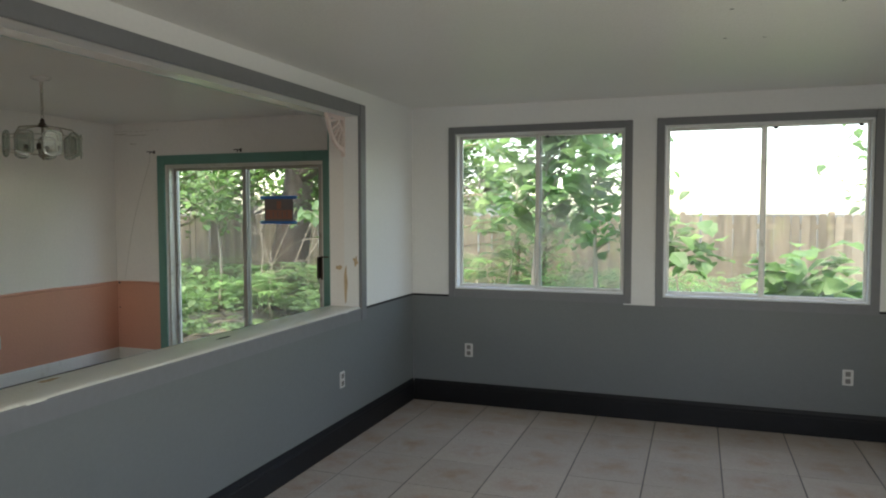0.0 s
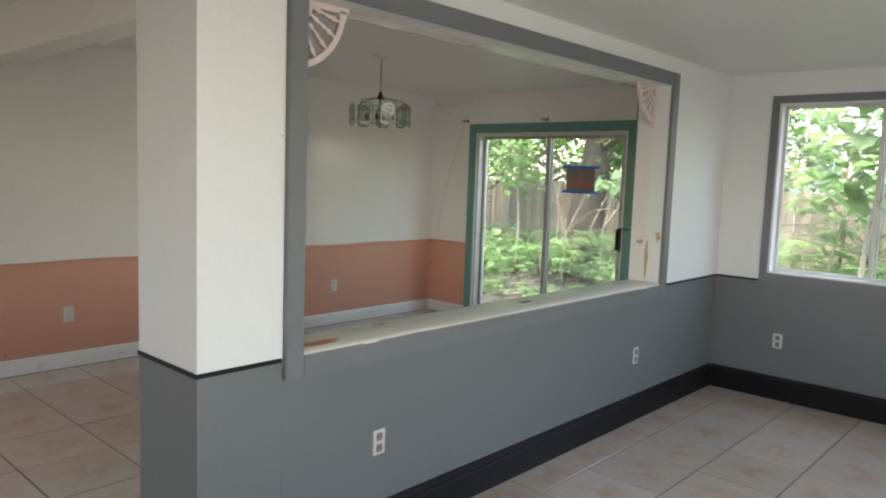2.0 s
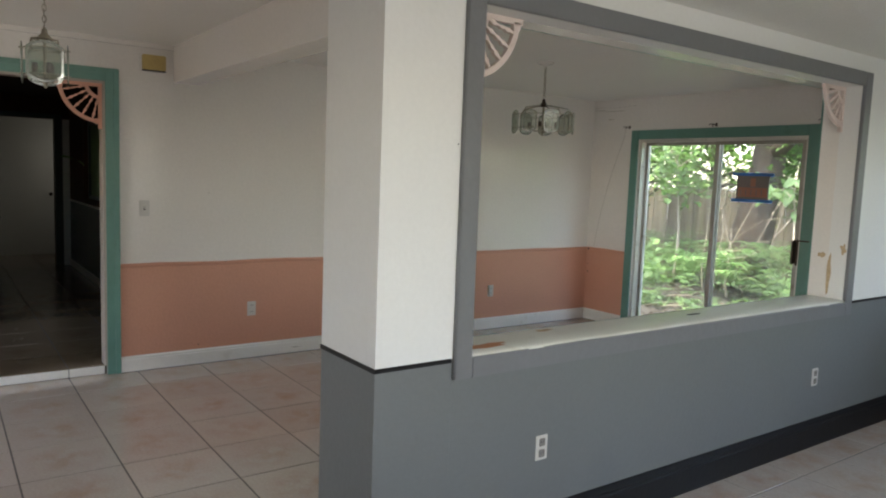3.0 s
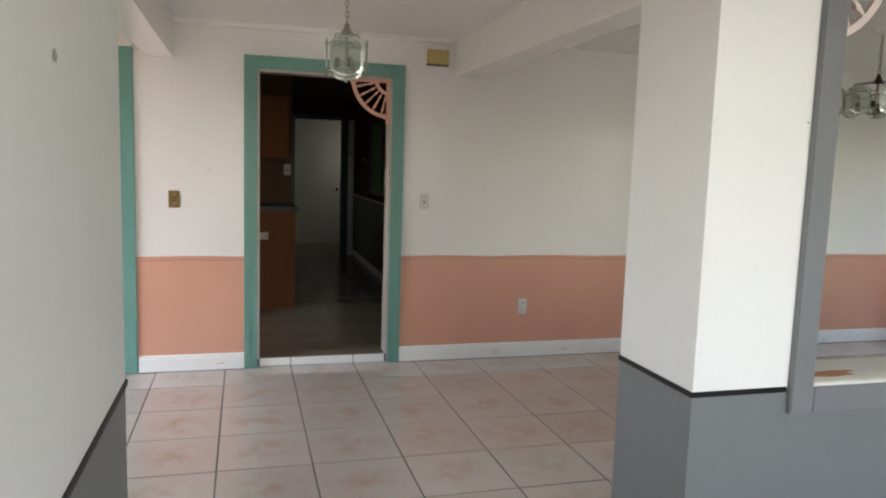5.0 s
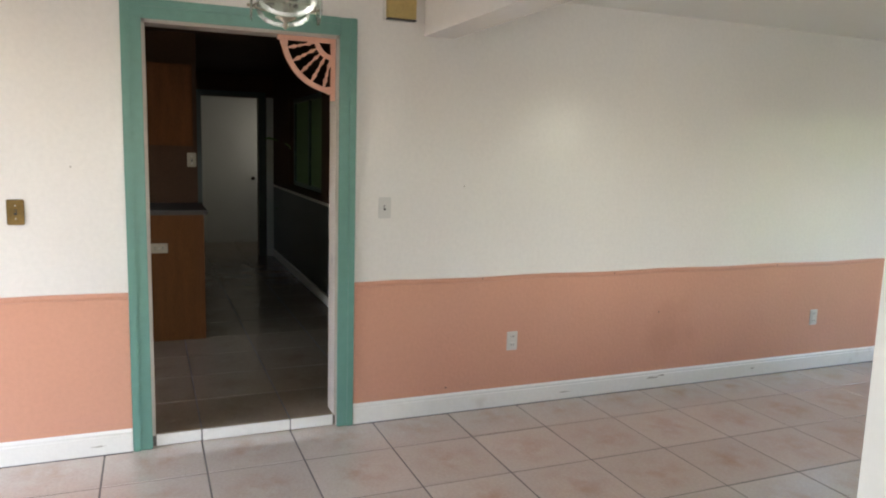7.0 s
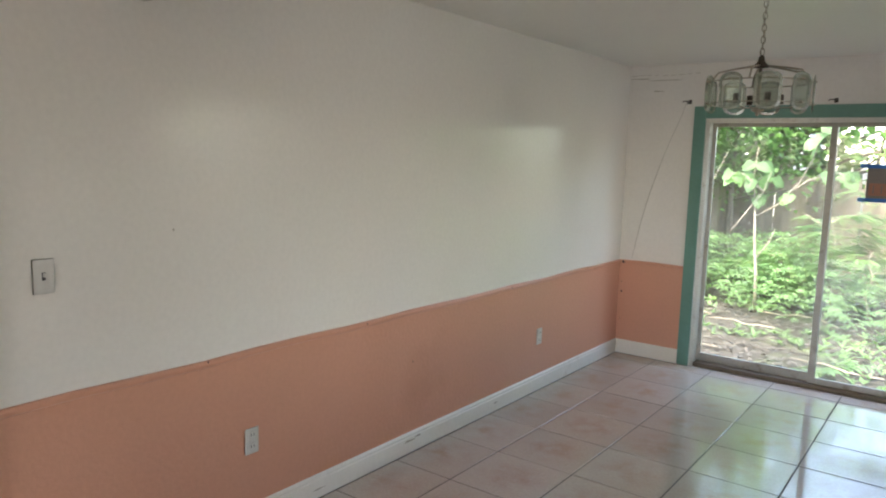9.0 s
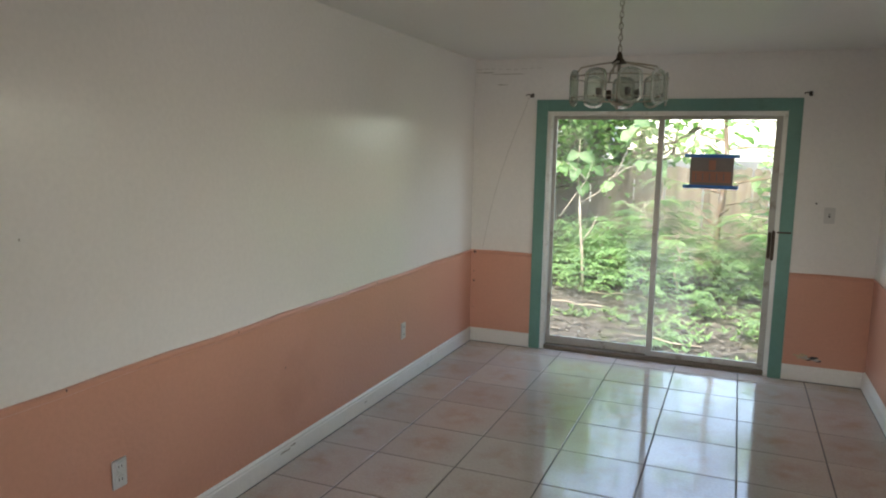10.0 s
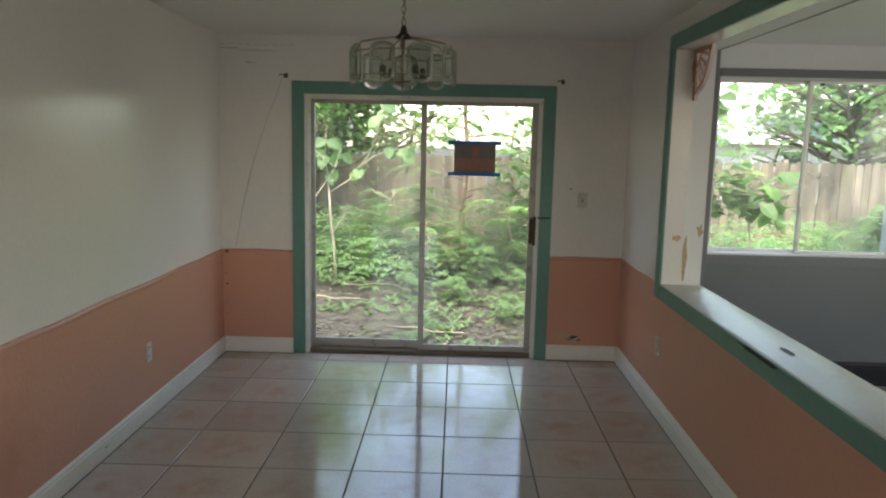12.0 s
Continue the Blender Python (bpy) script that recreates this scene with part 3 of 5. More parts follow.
# sill of the pass-through, with a worn wavy front edge
def sill():
    bm = bmesh.new()
    n = 60
    ys = [OP[0] + (OP[1] - OP[0]) * i / n for i in range(n + 1)]
    rows = []
    for i, y in enumerate(ys):
        fr = XP1 + 0.016 + 0.016 * noise.noise((y * 2.3, 1.0, 0.0)) + 0.004 * noise.noise((y * 9, 4.0, 0))
        bk = XP0 - 0.006 + 0.003 * noise.noise((y * 4, 7.0, 0))
        zf = 0.814 + 0.003 * noise.noise((y * 3, 2.0, 0))
        rows.append([bm.verts.new(c) for c in ((bk, y, 0.790), (bk, y, 0.812), (bk + 0.012, y, zf), (XM, y, zf + 0.001), (fr - 0.016, y, zf), (fr, y, 0.806), (fr, y, 0.790))])
    for a, b in zip(rows, rows[1:]):
        for k in range(len(a)):
            k2 = (k + 1) % len(a)
            bm.faces.new((a[k], a[k2], b[k2], b[k])).smooth = k in (1, 2, 3, 4)
    bm.faces.new(rows[0][::-1])
    bm.faces.new(rows[-1])
    bmesh.ops.recalc_face_normals(bm, faces=bm.faces)
    t = tagged(new("sill_pass_through", mesh_of(bm, "sill", [WORN])), "worn white painted wooden sill, chipped along its edge", "sill", "", "structure")
    return t


sill_board = sill()


def blotch(name, mat, c, u, v, seed, parent=None, label="", lift=0.0015, n=22, rough=0.35):
    """A flat irregular patch (peeled paint, a stain) lying on a surface spanned by u and v."""
    c, u, v = Vector(c), Vector(u), Vector(v)
    nrm = u.cross(v).normalized()
    bm = bmesh.new()
    vs = []
    for k in range(n):
        a = 2 * math.pi * k / n
        r = 1 + rough * noise.noise((math.cos(a) * 1.5 + seed, math.sin(a) * 1.5, seed * 2.1)) * 2
        vs.append(bm.verts.new(c + nrm * lift + u * math.cos(a) * r + v * math.sin(a) * r))
    bm.faces.new(vs)
    return part(name, bm, mat, parent, label)


blotch("bare_patch", BARE, (3.288, -3.86, 0.8155), (0, 0.12, 0), (-0.035, 0, 0), 1, sill_board, "bare reddish wood where paint is gone")
blotch("dark_hole", SLOT, (3.232, -2.31, 0.8155), (0, 0.062, 0), (-0.015, 0, 0), 2, sill_board, "dark oval hole", rough=0.1)
blotch("stain", RUST, (3.17, -3.4, 0.8155), (0, 0.05, 0), (-0.02, 0, 0), 3, sill_board)
blotch("chip", SLOT, (XP0 - 0.0165, -2.36, 0.803), (0, -0.2, 0), (0, 0, 0.009), 5, sill_board)
part_wall = bpy.data.objects["wall_partition"]
west_wall = bpy.data.objects["wall_west"]
blotch("drip_stain", RUST, (3.245, OP[1], 0.98), (0.011, 0, 0), (0, 0, 0.13), 4, part_wall, "brown drip stain", rough=0.5)
blotch("stain", RUST, (3.33, OP[1], 1.15), (0.018, 0, 0), (0, 0, 0.035), 8, part_wall)
blotch("stain", RUST, (3.19, OP[1], 1.10), (0.02, 0, 0), (0, 0, 0.02), 9, part_wall)
north_wall = bpy.data.objects["wall_north"]
for i, (x, z, w, h) in enumerate(((2.70, 0.185, 0.05, 0.022), (2.78, 0.175, 0.045, 0.02))):
    blotch("damaged_patch", SLOT if i else RUST, (x, YN - 0.0075, z), (w, 0, 0), (0, 0, h), 20 + i, north_wall, "broken wall surface above the baseboard", rough=0.6)
    blotch("damaged_patch", CRACK, (x + 0.02, YN - 0.009, z - 0.005), (w * 0.6, 0, 0), (0, 0, h * 0.5), 30 + i, north_wall, rough=0.6)
for k, (y, z, w, h) in enumerate(((-2.62, 0.075, 0.05, 0.006), (-2.55, 0.085, 0.03, 0.004), (-1.75, 0.06, 0.02, 0.004), (-3.3, 0.05, 0.04, 0.003), (-5.95, 0.05, 0.03, 0.004))):
    blotch("scuff", CRACK, (XW + 0.018, y, z), (0, w, 0), (0, 0, h), 60 + k, west_wall, "grey scuff mark", rough=0.5)
blotch("nail_hole", CRACK, (3.678, YS + 0.0005, 1.676), (-0.016, 0, 0), (0, 0, 0.013), 77, bpy.data.objects["wall_south"], rough=0.4)
for x, y in ((5.83, -2.18), (6.27, -2.16), (6.01, -1.58), (5.82, -1.62)):
    blotch("mark", SLOT, (x, y, H), (0.009, 0, 0), (0, -0.007, 0), x * 3, bpy.data.objects["ceiling"], "small dark speck", rough=0.5)
blotch("nail_hole", SLOT, (XP1 + 0.002, -4.085, 1.66), (0, 0.003, 0), (0, 0, 0.003), 91, bpy.data.objects["column"], rough=0.3)
blotch("nail_hole", SLOT, (2.708, YN, 1.324), (0.007, 0, 0), (0, 0, 0.006), 92, north_wall, rough=0.3)
# taped seam high on the north wall
for i in range(9):
    x = 0.08 + i * 0.065
    part("crack", box(x, x + random.uniform(0.02, 0.06), YN - 0.0012, YN + 0.001, 2.325 + 0.004 * math.sin(i), 2.328 + 0.004 * math.sin(i)), CRACK, north_wall)
for y, z in ((-2.977, 0.795), (-3.9, 0.801), (-1.6, 0.80), (-2.6, 0.52), (-4.03, 1.336), (-6.023, 1.412), (-4.11, 0.157)):
    blotch("nail_hole", CRACK if z > 1 else SLOT, (XW + (0.017 if abs(z - 0.8) < 0.01 else 0.009 if z < 0.8 else 0), y, z), (0, 0.004, 0), (0, 0, 0.005), y, west_wall, rough=0.3)


for z, r in ((0.79, 0.012), (0.62, 0.004), (0.535, 0.008), (0.30, 0.003)):
    blotch("dark_spot", SLOT, (XW + 0.03 + r, YN - 0.0175 if z > 0.75 else YN - 0.008, z), (r, 0, 0), (0, 0, r * 0.8), z * 7, north_wall, "small dark spot in the corner", rough=0.6)
for x, z, w in ((0.19, 2.30, 0.10), (0.36, 2.285, 0.14), (0.30, 2.20, 0.05)):
    blotch("stain", CRACK, (x, YN - 0.0005, z), (w, 0, 0), (0, 0, 0.0035), x * 9, north_wall, rough=0.5)


# ---- sliding door and windows ----
def pane(parent, x0, x1, y, z0, z1, label="", mat=None):
    ob = part("pane", box(x0, x1, y - 0.002, y + 0.002, z0, z1), mat or PANE, parent, label)
    ob.visible_shadow = False
    return ob


def sash(parent, x0, x1, y, z0, z1, w, mat, wl=None, wr=None, wb=None, name="sash", glazing=None):
    """Frame bars round a pane."""
    wl, wr, wb = wl or w, wr or w, wb or w
    s = part(name, box(x0, x0 + wl, y - 0.014, y + 0.014, z0, z1, 0.003), mat, parent)
    for b in ((x1 - wr, x1, z0, z1), (x0 + wl, x1 - wr, z1 - w, z1), (x0 + wl, x1 - wr, z0, z0 + wb)):
        part("bar", box(b[0], b[1], y - 0.0135, y + 0.0135, b[2], b[3], 0.003), mat, s)
    pane(s, x0 + wl, x1 - wr, y, z0 + wb, z1 - w, mat=glazing)
    return s


door = tagged(new("sliding_door"), "closed aluminium sliding glass door, glass dusty", "sliding door", "", "structure")
for b in ((SL[0], SL[0] + 0.03, 0.0, SL[3]), (SL[1] - 0.03, SL[1], 0.0, SL[3]), (SL[0] + 0.03, SL[1] - 0.03, SL[3] - 0.03, SL[3]), (SL[0] + 0.03, SL[1] - 0.03, 0.0, 0.035)):
    part("frame", box(b[0], b[1], YN + 0.015, YN + 0.14, b[2], b[3], 0.004), ALU if b[2] > 0 or b[3] > 1 else DARKALU, door)
sash(door, SL[0] + 0.03, 1.617, YN + 0.10, 0.037, SL[3] - 0.032, 0.028, FRAMEGREY, wl=0.03, wr=0.03, wb=0.065, name="fixed_leaf")
leaf = sash(door, 1.575, SL[1] - 0.03, YN + 0.055, 0.037, SL[3] - 0.032, 0.03, FRAMEGREY, wl=0.042, wr=0.045, wb=0.045, name="sliding_leaf")
h = part("handle", box(2.432, 2.462, YN + 0.012, YN + 0.034, 0.885, 1.11, 0.006), IRON, leaf, "dark bronze pull handle")
part("latch", box(2.405, 2.429, YN - 0.012, YN + 0.034, 0.90, 1.10, 0.006), IRON, leaf, "dark bronze grip")
part("latch_bar", box(2.462, 2.56, YN - 0.02, YN - 0.0165, 1.095, 1.107), IRON, leaf)

sign = thing("paper_sign", "dark sign with orange lettering, held by blue tape to glass", "sign", (1.982, YN + 0.036, 1.532))
part("board", box(-0.155, 0.155, 0, 0.003, -0.108, 0.108), SIGN, sign)
part("ink", box(-0.14, 0.14, -0.001, 0.0, -0.085, 0.0), ORANGE, sign, "orange-brown block of lettering")
part("ink", box(-0.022, 0.028, -0.001, 0.0, 0.01, 0.085), ORANGE, sign)
for k in range(5):
    part("stroke", box(-0.115 + 0.05 * k, -0.107 + 0.05 * k, -0.0016, -0.001, -0.07, -0.015), SIGN, sign)
for z, s in ((0.117, 1), (-0.117, -1)):
    part("tape", box(-0.20, 0.195, -0.003, -0.0012, z - 0.013, z + 0.013), TAPE, sign, "strip of blue painter's tape")


def window(name, W, glazing=None):
    t = tagged(new(name), "two-pane aluminium sliding window, glass hazy", "window", "", "structure")
    x0, x1, z0, z1 = W
    for b in ((x0, x0 + 0.014, z0, z1), (x1 - 0.014, x1, z0, z1), (x0 + 0.014, x1 - 0.014, z1 - 0.014, z1), (x0 + 0.014, x1 - 0.014, z0, z0 + 0.014)):
        part("frame", box(b[0], b[1], YN + 0.002, YN + 0.15, b[2], b[3], 0.003), FRAMEWHITE, t)
    xm = (x0 + x1) / 2
    sash(t, x0 + 0.015, xm + 0.022, YN + 0.10, z0 + 0.015, z1 - 0.015, 0.022, ALU, wb=0.026)
    sash(t, xm - 0.022, x1 - 0.015, YN + 0.068, z0 + 0.015, z1 - 0.015, 0.02, ALU, wl=0.03, wb=0.022, glazing=glazing)
    for x in (xm + 0.06, x1 - 0.09):
        part("clip", box(x, x + 0.03, YN + 0.05, YN + 0.066, z1 - 0.05, z1 - 0.032, 0.003), SLOT, t)
    part("latch", box(xm - 0.018, xm - 0.004, YN + 0.04, YN + 0.054, 1.15, 1.23, 0.003), ALU, t)


window("window_1", W1, HAZYPANE)
window("window_2", W2)


# ---- fretwork corner brackets ----
def bracket(label, mat, group, r=0.265, back=None):
    """A quarter-fan bracket in the plane x = 0: corner at the origin, reaching to -y and -z."""
    t = thing("corner_bracket", label, "bracket", group=group)
    d = 0.011
    def bar(nm, pts, w):
        bm = bmesh.new()
        rings = []
        for i, (y, z) in enumerate(pts):
            a, b = Vector(pts[max(i - 1, 0)]), Vector(pts[min(i + 1, len(pts) - 1)])
            n = (b - a).normalized()
            n = Vector((-n.y, n.x)) * w[i] / 2 if isinstance(w, list) else Vector((-n.y, n.x)) * w / 2
            rings.append([bm.verts.new(c) for c in ((-d, y + n.x, z + n.y), (d, y + n.x, z + n.y), (d, y - n.x, z - n.y), (-d, y - n.x, z - n.y))])
        for p, q in zip(rings, rings[1:]):
            for k in range(4):
                bm.faces.new((p[k], p[(k + 1) % 4], q[(k + 1) % 4], q[k]))
        bm.faces.new(rings[0])
        bm.faces.new(rings[-1][::-1])
        bmesh.ops.recalc_face_normals(bm, faces=bm.faces)
        for f in bm.faces:
            f.material_index = 1 if f.normal.x < -0.5 else 0
        part(nm, bm, [mat, back or mat], t)
    bar("rail", [(0, -0.012), (-r - 0.03, -0.012)], 0.024)
    bar("stile", [(-0.012, -0.024), (-0.012, -r - 0.05)], 0.024)
    arc = lambda rad, a0, a1, n: [(-rad * math.cos(a0 + (a1 - a0) * k / n), -rad * math.sin(a0 + (a1 - a0) * k / n)) for k in range(n + 1)]
    bar("outer_arc", arc(r, 0.06, 1.51, 20), [0.038 if k in (0, 1, 19, 20) else 0.026 for k in range(21)])
    bar("inner_arc", arc(0.10, 0.2, 1.37, 10), 0.024)
    for k in range(5):
        a = 0.24 + k * 0.273
        prof = [0.008, 0.008, 0.02, 0.009, 0.007, 0.016, 0.008, 0.022, 0.012, 0.012]
        rr = [0.11 + (r - 0.115 - 0.01) * j / 9 for j in range(10)]
        bar("spindle", [(-q * math.cos(a), -q * math.sin(a)) for q in rr], prof)
    return t


b1 = bracket("salmon painted fan fretwork bracket in doorway corner", PINK, "fretwork brackets")
b1.matrix_world = pose(0.045, D1[1] - 0.0165, D1[2] - 0.0165)
copy_thing(b1, pose(0.045, D2[1] - 0.0165, D2[2] - 0.0165))
b2 = bracket("pale pink fan fretwork bracket in pass-through corner", PALEPINK, "fretwork brackets")
b2.matrix_world = pose(3.24, OP[0] + 0.001, OP[3] - 0.001, 0, 0, 180)
b3 = bracket("fan fretwork bracket, white towards the living room and rusty salmon behind", PALEPINK, "fretwork brackets", 0.24, PINK)
b3.matrix_world = pose(3.24, OP[1] - 0.001, OP[3] - 0.001)
for k, (x, z, w, h) in enumerate(((3.225, 2.10, 0.008, 0.06),)):
    blotch("bracket_mark", RUST, (x, OP[1], z), (w, 0, 0), (0, 0, h), 40 + k, part_wall, "faint brown mark", rough=0.45)


# ---- electrical plates ----
def plate(name, label, category, kind, mat=PLATE, face=None):
    """A cover plate facing +x at the origin: kind duplex, switch or blank."""
    t = thing(name, label, category)
    part("plate", box(0, 0.006, -0.036, 0.036, -0.058, 0.058, 0.003), mat, t)
    if kind == "duplex":
        for z in (-0.026, 0.026):
            s = part("socket", box(0.006, 0.009, -0.017, 0.017, z - 0.018, z + 0.018, 0.003), face or mat, t)
            for y in (-0.007, 0.007):
                part("slot", box(0.009, 0.0095, y - 0.0015, y + 0.0015, z - 0.003, z + 0.008), SLOT, s)
        part("screw", box(0.006, 0.0072, -0.003, 0.003, -0.003, 0.003, 0.001), ALU, t)
    elif kind == "switch":
        part("slot", box(0.006, 0.0065, -0.006, 0.006, -0.013, 0.013), SLOT, t)
        part("toggle", box(0.006, 0.018, -0.004, 0.004, -0.002, 0.011, 0.002), mat, t)
        for z in (-0.03, 0.03):
            part("screw", box(0.006, 0.0072, -0.003, 0.003, z - 0.003, z + 0.003, 0.001), ALU, t)
    else:
        for z in (-0.03, 0.03):
            part("screw", box(0.006, 0.0072, -0.003, 0.003, z - 0.003, z + 0.003, 0.001), ALU, t)
    return t


o = plate("wall_outlet", "white duplex wall outlet on salmon wainscot", "outlet", "duplex")
o.matrix_world = pose(XW + 0.007, -3.684, 0.407)
copy_thing(o, pose(XW + 0.007, -1.186, 0.394))
copy_thing(o, pose(XP0, -0.886, 0.431, 0, 0, 180))
o2 = plate("wall_outlet", "white duplex wall outlet on grey wall", "outlet", "duplex", face=SOCKET)
o2.matrix_world = pose(XP1, -3.551, 0.329)
copy_thing(o2, pose(XP1, -1.145, 0.330))
copy_thing(o2, pose(3.872, YN, 0.329, 0, 0, -90))
copy_thing(o2, pose(6.745, YN, 0.312, 0, 0, -90))
plate("light_switch", "off-white light switch on white wall", "switch", "switch").matrix_world = pose(XW, -4.501, 1.215)
plate("light_switch", "aged brass switch plate on white wall", "switch", "switch", BRASS).matrix_world = pose(XW, -6.253, 1.203)
plate("wall_plate", "painted-over switch plate beside sliding door", "switch", "switch", PLATE).matrix_world = pose(2.797, YN, 1.241, 0, 0, -90)
chime = thing("door_chime", "yellowed door chime box high on white wall", "door chime", (XW, -4.437, 2.265))
part("back", box(0, 0.012, -0.092, 0.092, -0.062, 0.062, 0.004), WHITE, chime)
part("cover", box(0.012, 0.045, -0.08, 0.082, -0.052, 0.055, 0.006), TANCOVER, chime)
part("slot", box(0.014, 0.047, -0.08, 0.08, -0.06, -0.052), SLOT, chime)

# curtain hooks over the sliding door and a loose wire
for x, z in ((0.574, 2.110), (1.596, 2.102), (2.611, 2.104)):
    hk = thing("curtain_hook", "dark metal curtain rod hook on white wall", "hook", (x, YN, z), group="curtain hooks")
    part("stem", tube([(0, 0, 0), (0, -0.05, 0.0), (0, -0.058, -0.004), (0.0, -0.06, -0.022)], 0.005), IRON, hk)
    part("base", box(-0.012, 0.012, -0.004, 0, -0.016, 0.016, 0.002), IRON, hk)
    part("arm", tube([(0, -0.05, 0.0), (-0.03, -0.05, 0.004), (-0.045, -0.052, -0.004)], 0.004), IRON, hk)
wire = thing("loose_wire", "thin grey wire hanging down white wall", "wire")
pts = []
for i in range(15):
    s = i / 14
    pts.append((0.555 - 0.37 * s - 0.05 * math.sin(s * 3.0), YN - 0.006 - (0.03 if i == 0 else 0), 2.105 - 1.28 * s))
part("cord", tube(pts, 0.0018, 6), CORD, wire)


# ---- hanging lamps ----
def arched_panel(w, h, th=0.004):
    """An upright glass panel with rounded top and bottom, standing in the plane x = 0."""
    bm = bmesh.new()
    out = []
    for k in range(9):
        a = math.pi * k / 8
        out.append((w / 2 * math.cos(a), h / 2 - w * 0.28 + w * 0.28 * math.sin(a)))
    for k in range(9):
        a = math.pi + math.pi * k / 8
        out.append((w / 2 * math.cos(a), -h / 2 + w * 0.28 + w * 0.28 * math.sin(a)))
    a = [bm.verts.new((-th / 2, y, z)) for y, z in out]
    b = [bm.verts.new((th / 2, y, z)) for y, z in out]
    bm.faces.new(a[::-1])
    bm.faces.new(b)
    for k in range(len(a)):
        bm.faces.new((a[k], b[k], b[(k + 1) % len(a)], a[(k + 1) % len(a)]))
    bmesh.ops.recalc_face_normals(bm, faces=bm.faces)
    return bm


def panel_rim(w, h, th=0.007, inset=0.012):
    """The bevelled rim of an arched panel: a band along its outline, a little proud of both faces."""
    bm = bmesh.new()
    rings = []
    for q, x in ((0, -0.0015), (1, -th / 2), (1, th / 2), (0, 0.0015)):
        ww, hh, ring = w - 2 * inset * q, h - 2 * inset * q, []
        for k in range(18):
            a = math.pi * (k if k < 9 else k - 1) / 8
            up = 1 if k < 9 else -1
            ring.append(bm.verts.new((x, ww / 2 * math.cos(a), up * (hh / 2 - ww * 0.28) + ww * 0.28 * math.sin(a))))
        rings.append(ring)
    for i in range(4):
        p, q = rings[i], rings[(i + 1) % 4]
        for k in range(18):
            bm.faces.new((p[k], q[k], q[(k + 1) % 18], p[(k + 1) % 18]))
    bmesh.ops.recalc_face_normals(bm, faces=bm.faces)
    return bm


def torus(r, w, z, sides=40):
    pts = [(r * math.cos(2 * math.pi * k / sides), r * math.sin(2 * math.pi * k / sides), z) for k in range(sides + 1)]
    return tube(pts, w, 6)


def chain(parent, z0, z1, mat):
    n = int((z1 - z0) / 0.026)
    for k in range(n):
        z = z0 + (k + 0.5) * (z1 - z0) / n
        c = [(0.009 * math.cos(a), 0, z + 0.018 * math.sin(a)) for a in [2 * math.pi * j / 10 for j in range(11)]]
        if k % 2:
            c = [(0, p[0], p[2]) for p in c]
        part("link", tube(c, 0.0022, 5), mat, parent)


def hanging_lamp(name, label, at, r, n, pw, ph, hub, drop, turn):
    """Glass panels on a wire ring, arms up to a hub, candle sockets inside, chain and canopy. Origin on the ceiling."""
    t = thing(name, label, "ceiling lamp", at, turn)
    part("canopy", lathe([(0.062, 0), (0.064, -0.006), (0.05, -0.016), (0.018, -0.024), (0.008, -0.034)]), WHITE if r > 0.15 else NICKEL, t)
    zh = -drop
    chain(t, zh + 0.03, -0.03, NICKEL)
    part("cord", tube([(0.006 * math.sin(k), 0.006 * math.cos(k * 1.3), -0.03 + (zh + 0.06) * k / 12) for k in range(13)], 0.002, 5), CORD, t)
    part("hub", lathe([(0.006, zh + 0.03), (0.012, zh + 0.02), (0.016, zh), (0.034, zh - 0.02), (0.036, zh - 0.026), (0.01, zh - 0.03)]), IRON if r > 0.15 else NICKEL, t)
    zt = zh - hub
    zc = zt - ph / 2
    part("ring", torus(r - 0.008, 0.0035, zt - 0.03), NICKEL, t)
    part("ring", torus(r - 0.008, 0.0035, zc - ph * 0.28), NICKEL, t)
    part("stem", tube([(0, 0, zh - 0.02), (0, 0, zc - ph * 0.42)], 0.008), NICKEL, t)
    part("finial", lathe([(0.003, zc - ph * 0.60), (0.009, zc - ph * 0.56), (0.006, zc - ph * 0.5), (0.03, zc - ph * 0.44), (0.03, zc - ph * 0.42)], 12), NICKEL, t)
    for k in range(n):
        a = 2 * math.pi * k / n
        c, s = math.cos(a), math.sin(a)
        p = part("glass_panel", arched_panel(pw, ph), LAMPGLASS, t, "arched bevelled glass panel")
        p.matrix_local = pose(r * c, r * s, zc, 0, 0, math.degrees(a))
        p.visible_shadow = False
        rim = part("bevel", panel_rim(pw, ph), LAMPRIM, p)
        rim.visible_shadow = False
        for z in (zt - 0.03, zc - ph * 0.28):
            part("stud", tube([((r - 0.012) * c, (r - 0.012) * s, z), ((r + 0.012) * c, (r + 0.012) * s, z)], 0.005, 6), NICKEL, t)
        am = a + math.pi / n
        cm, sm = math.cos(am), math.sin(am)
        if k % 2 == 0 or n < 7:
            part("arm", tube([(0.02 * cm, 0.02 * sm, zh - 0.018), (r * 0.45 * cm, r * 0.45 * sm, zh - 0.03), (r * 0.8 * cm, r * 0.8 * sm, zh - hub * 0.55 - 0.01), ((r - 0.01) * cm, (r - 0.01) * sm, zt - 0.03)], 0.0045, 6), NICKEL, t)
    for k in range(4 if r > 0.15 else 3):
        a = 2 * math.pi * k / (4 if r > 0.15 else 3) + 0.4
        x, y = r * 0.45 * math.cos(a), r * 0.45 * math.sin(a)
        part("socket", lathe([(0.014, zc - ph * 0.25), (0.014, zc + ph * 0.0), (0.009, zc + ph * 0.02)], 10), IRON, t).location = (x, y, 0)
        part("bracket_arm", tube([(0, 0, zc - ph * 0.36), (x * 0.6, y * 0.6, zc - ph * 0.38), (x, y, zc - ph * 0.25)], 0.004, 6), NICKEL, t)
    return t


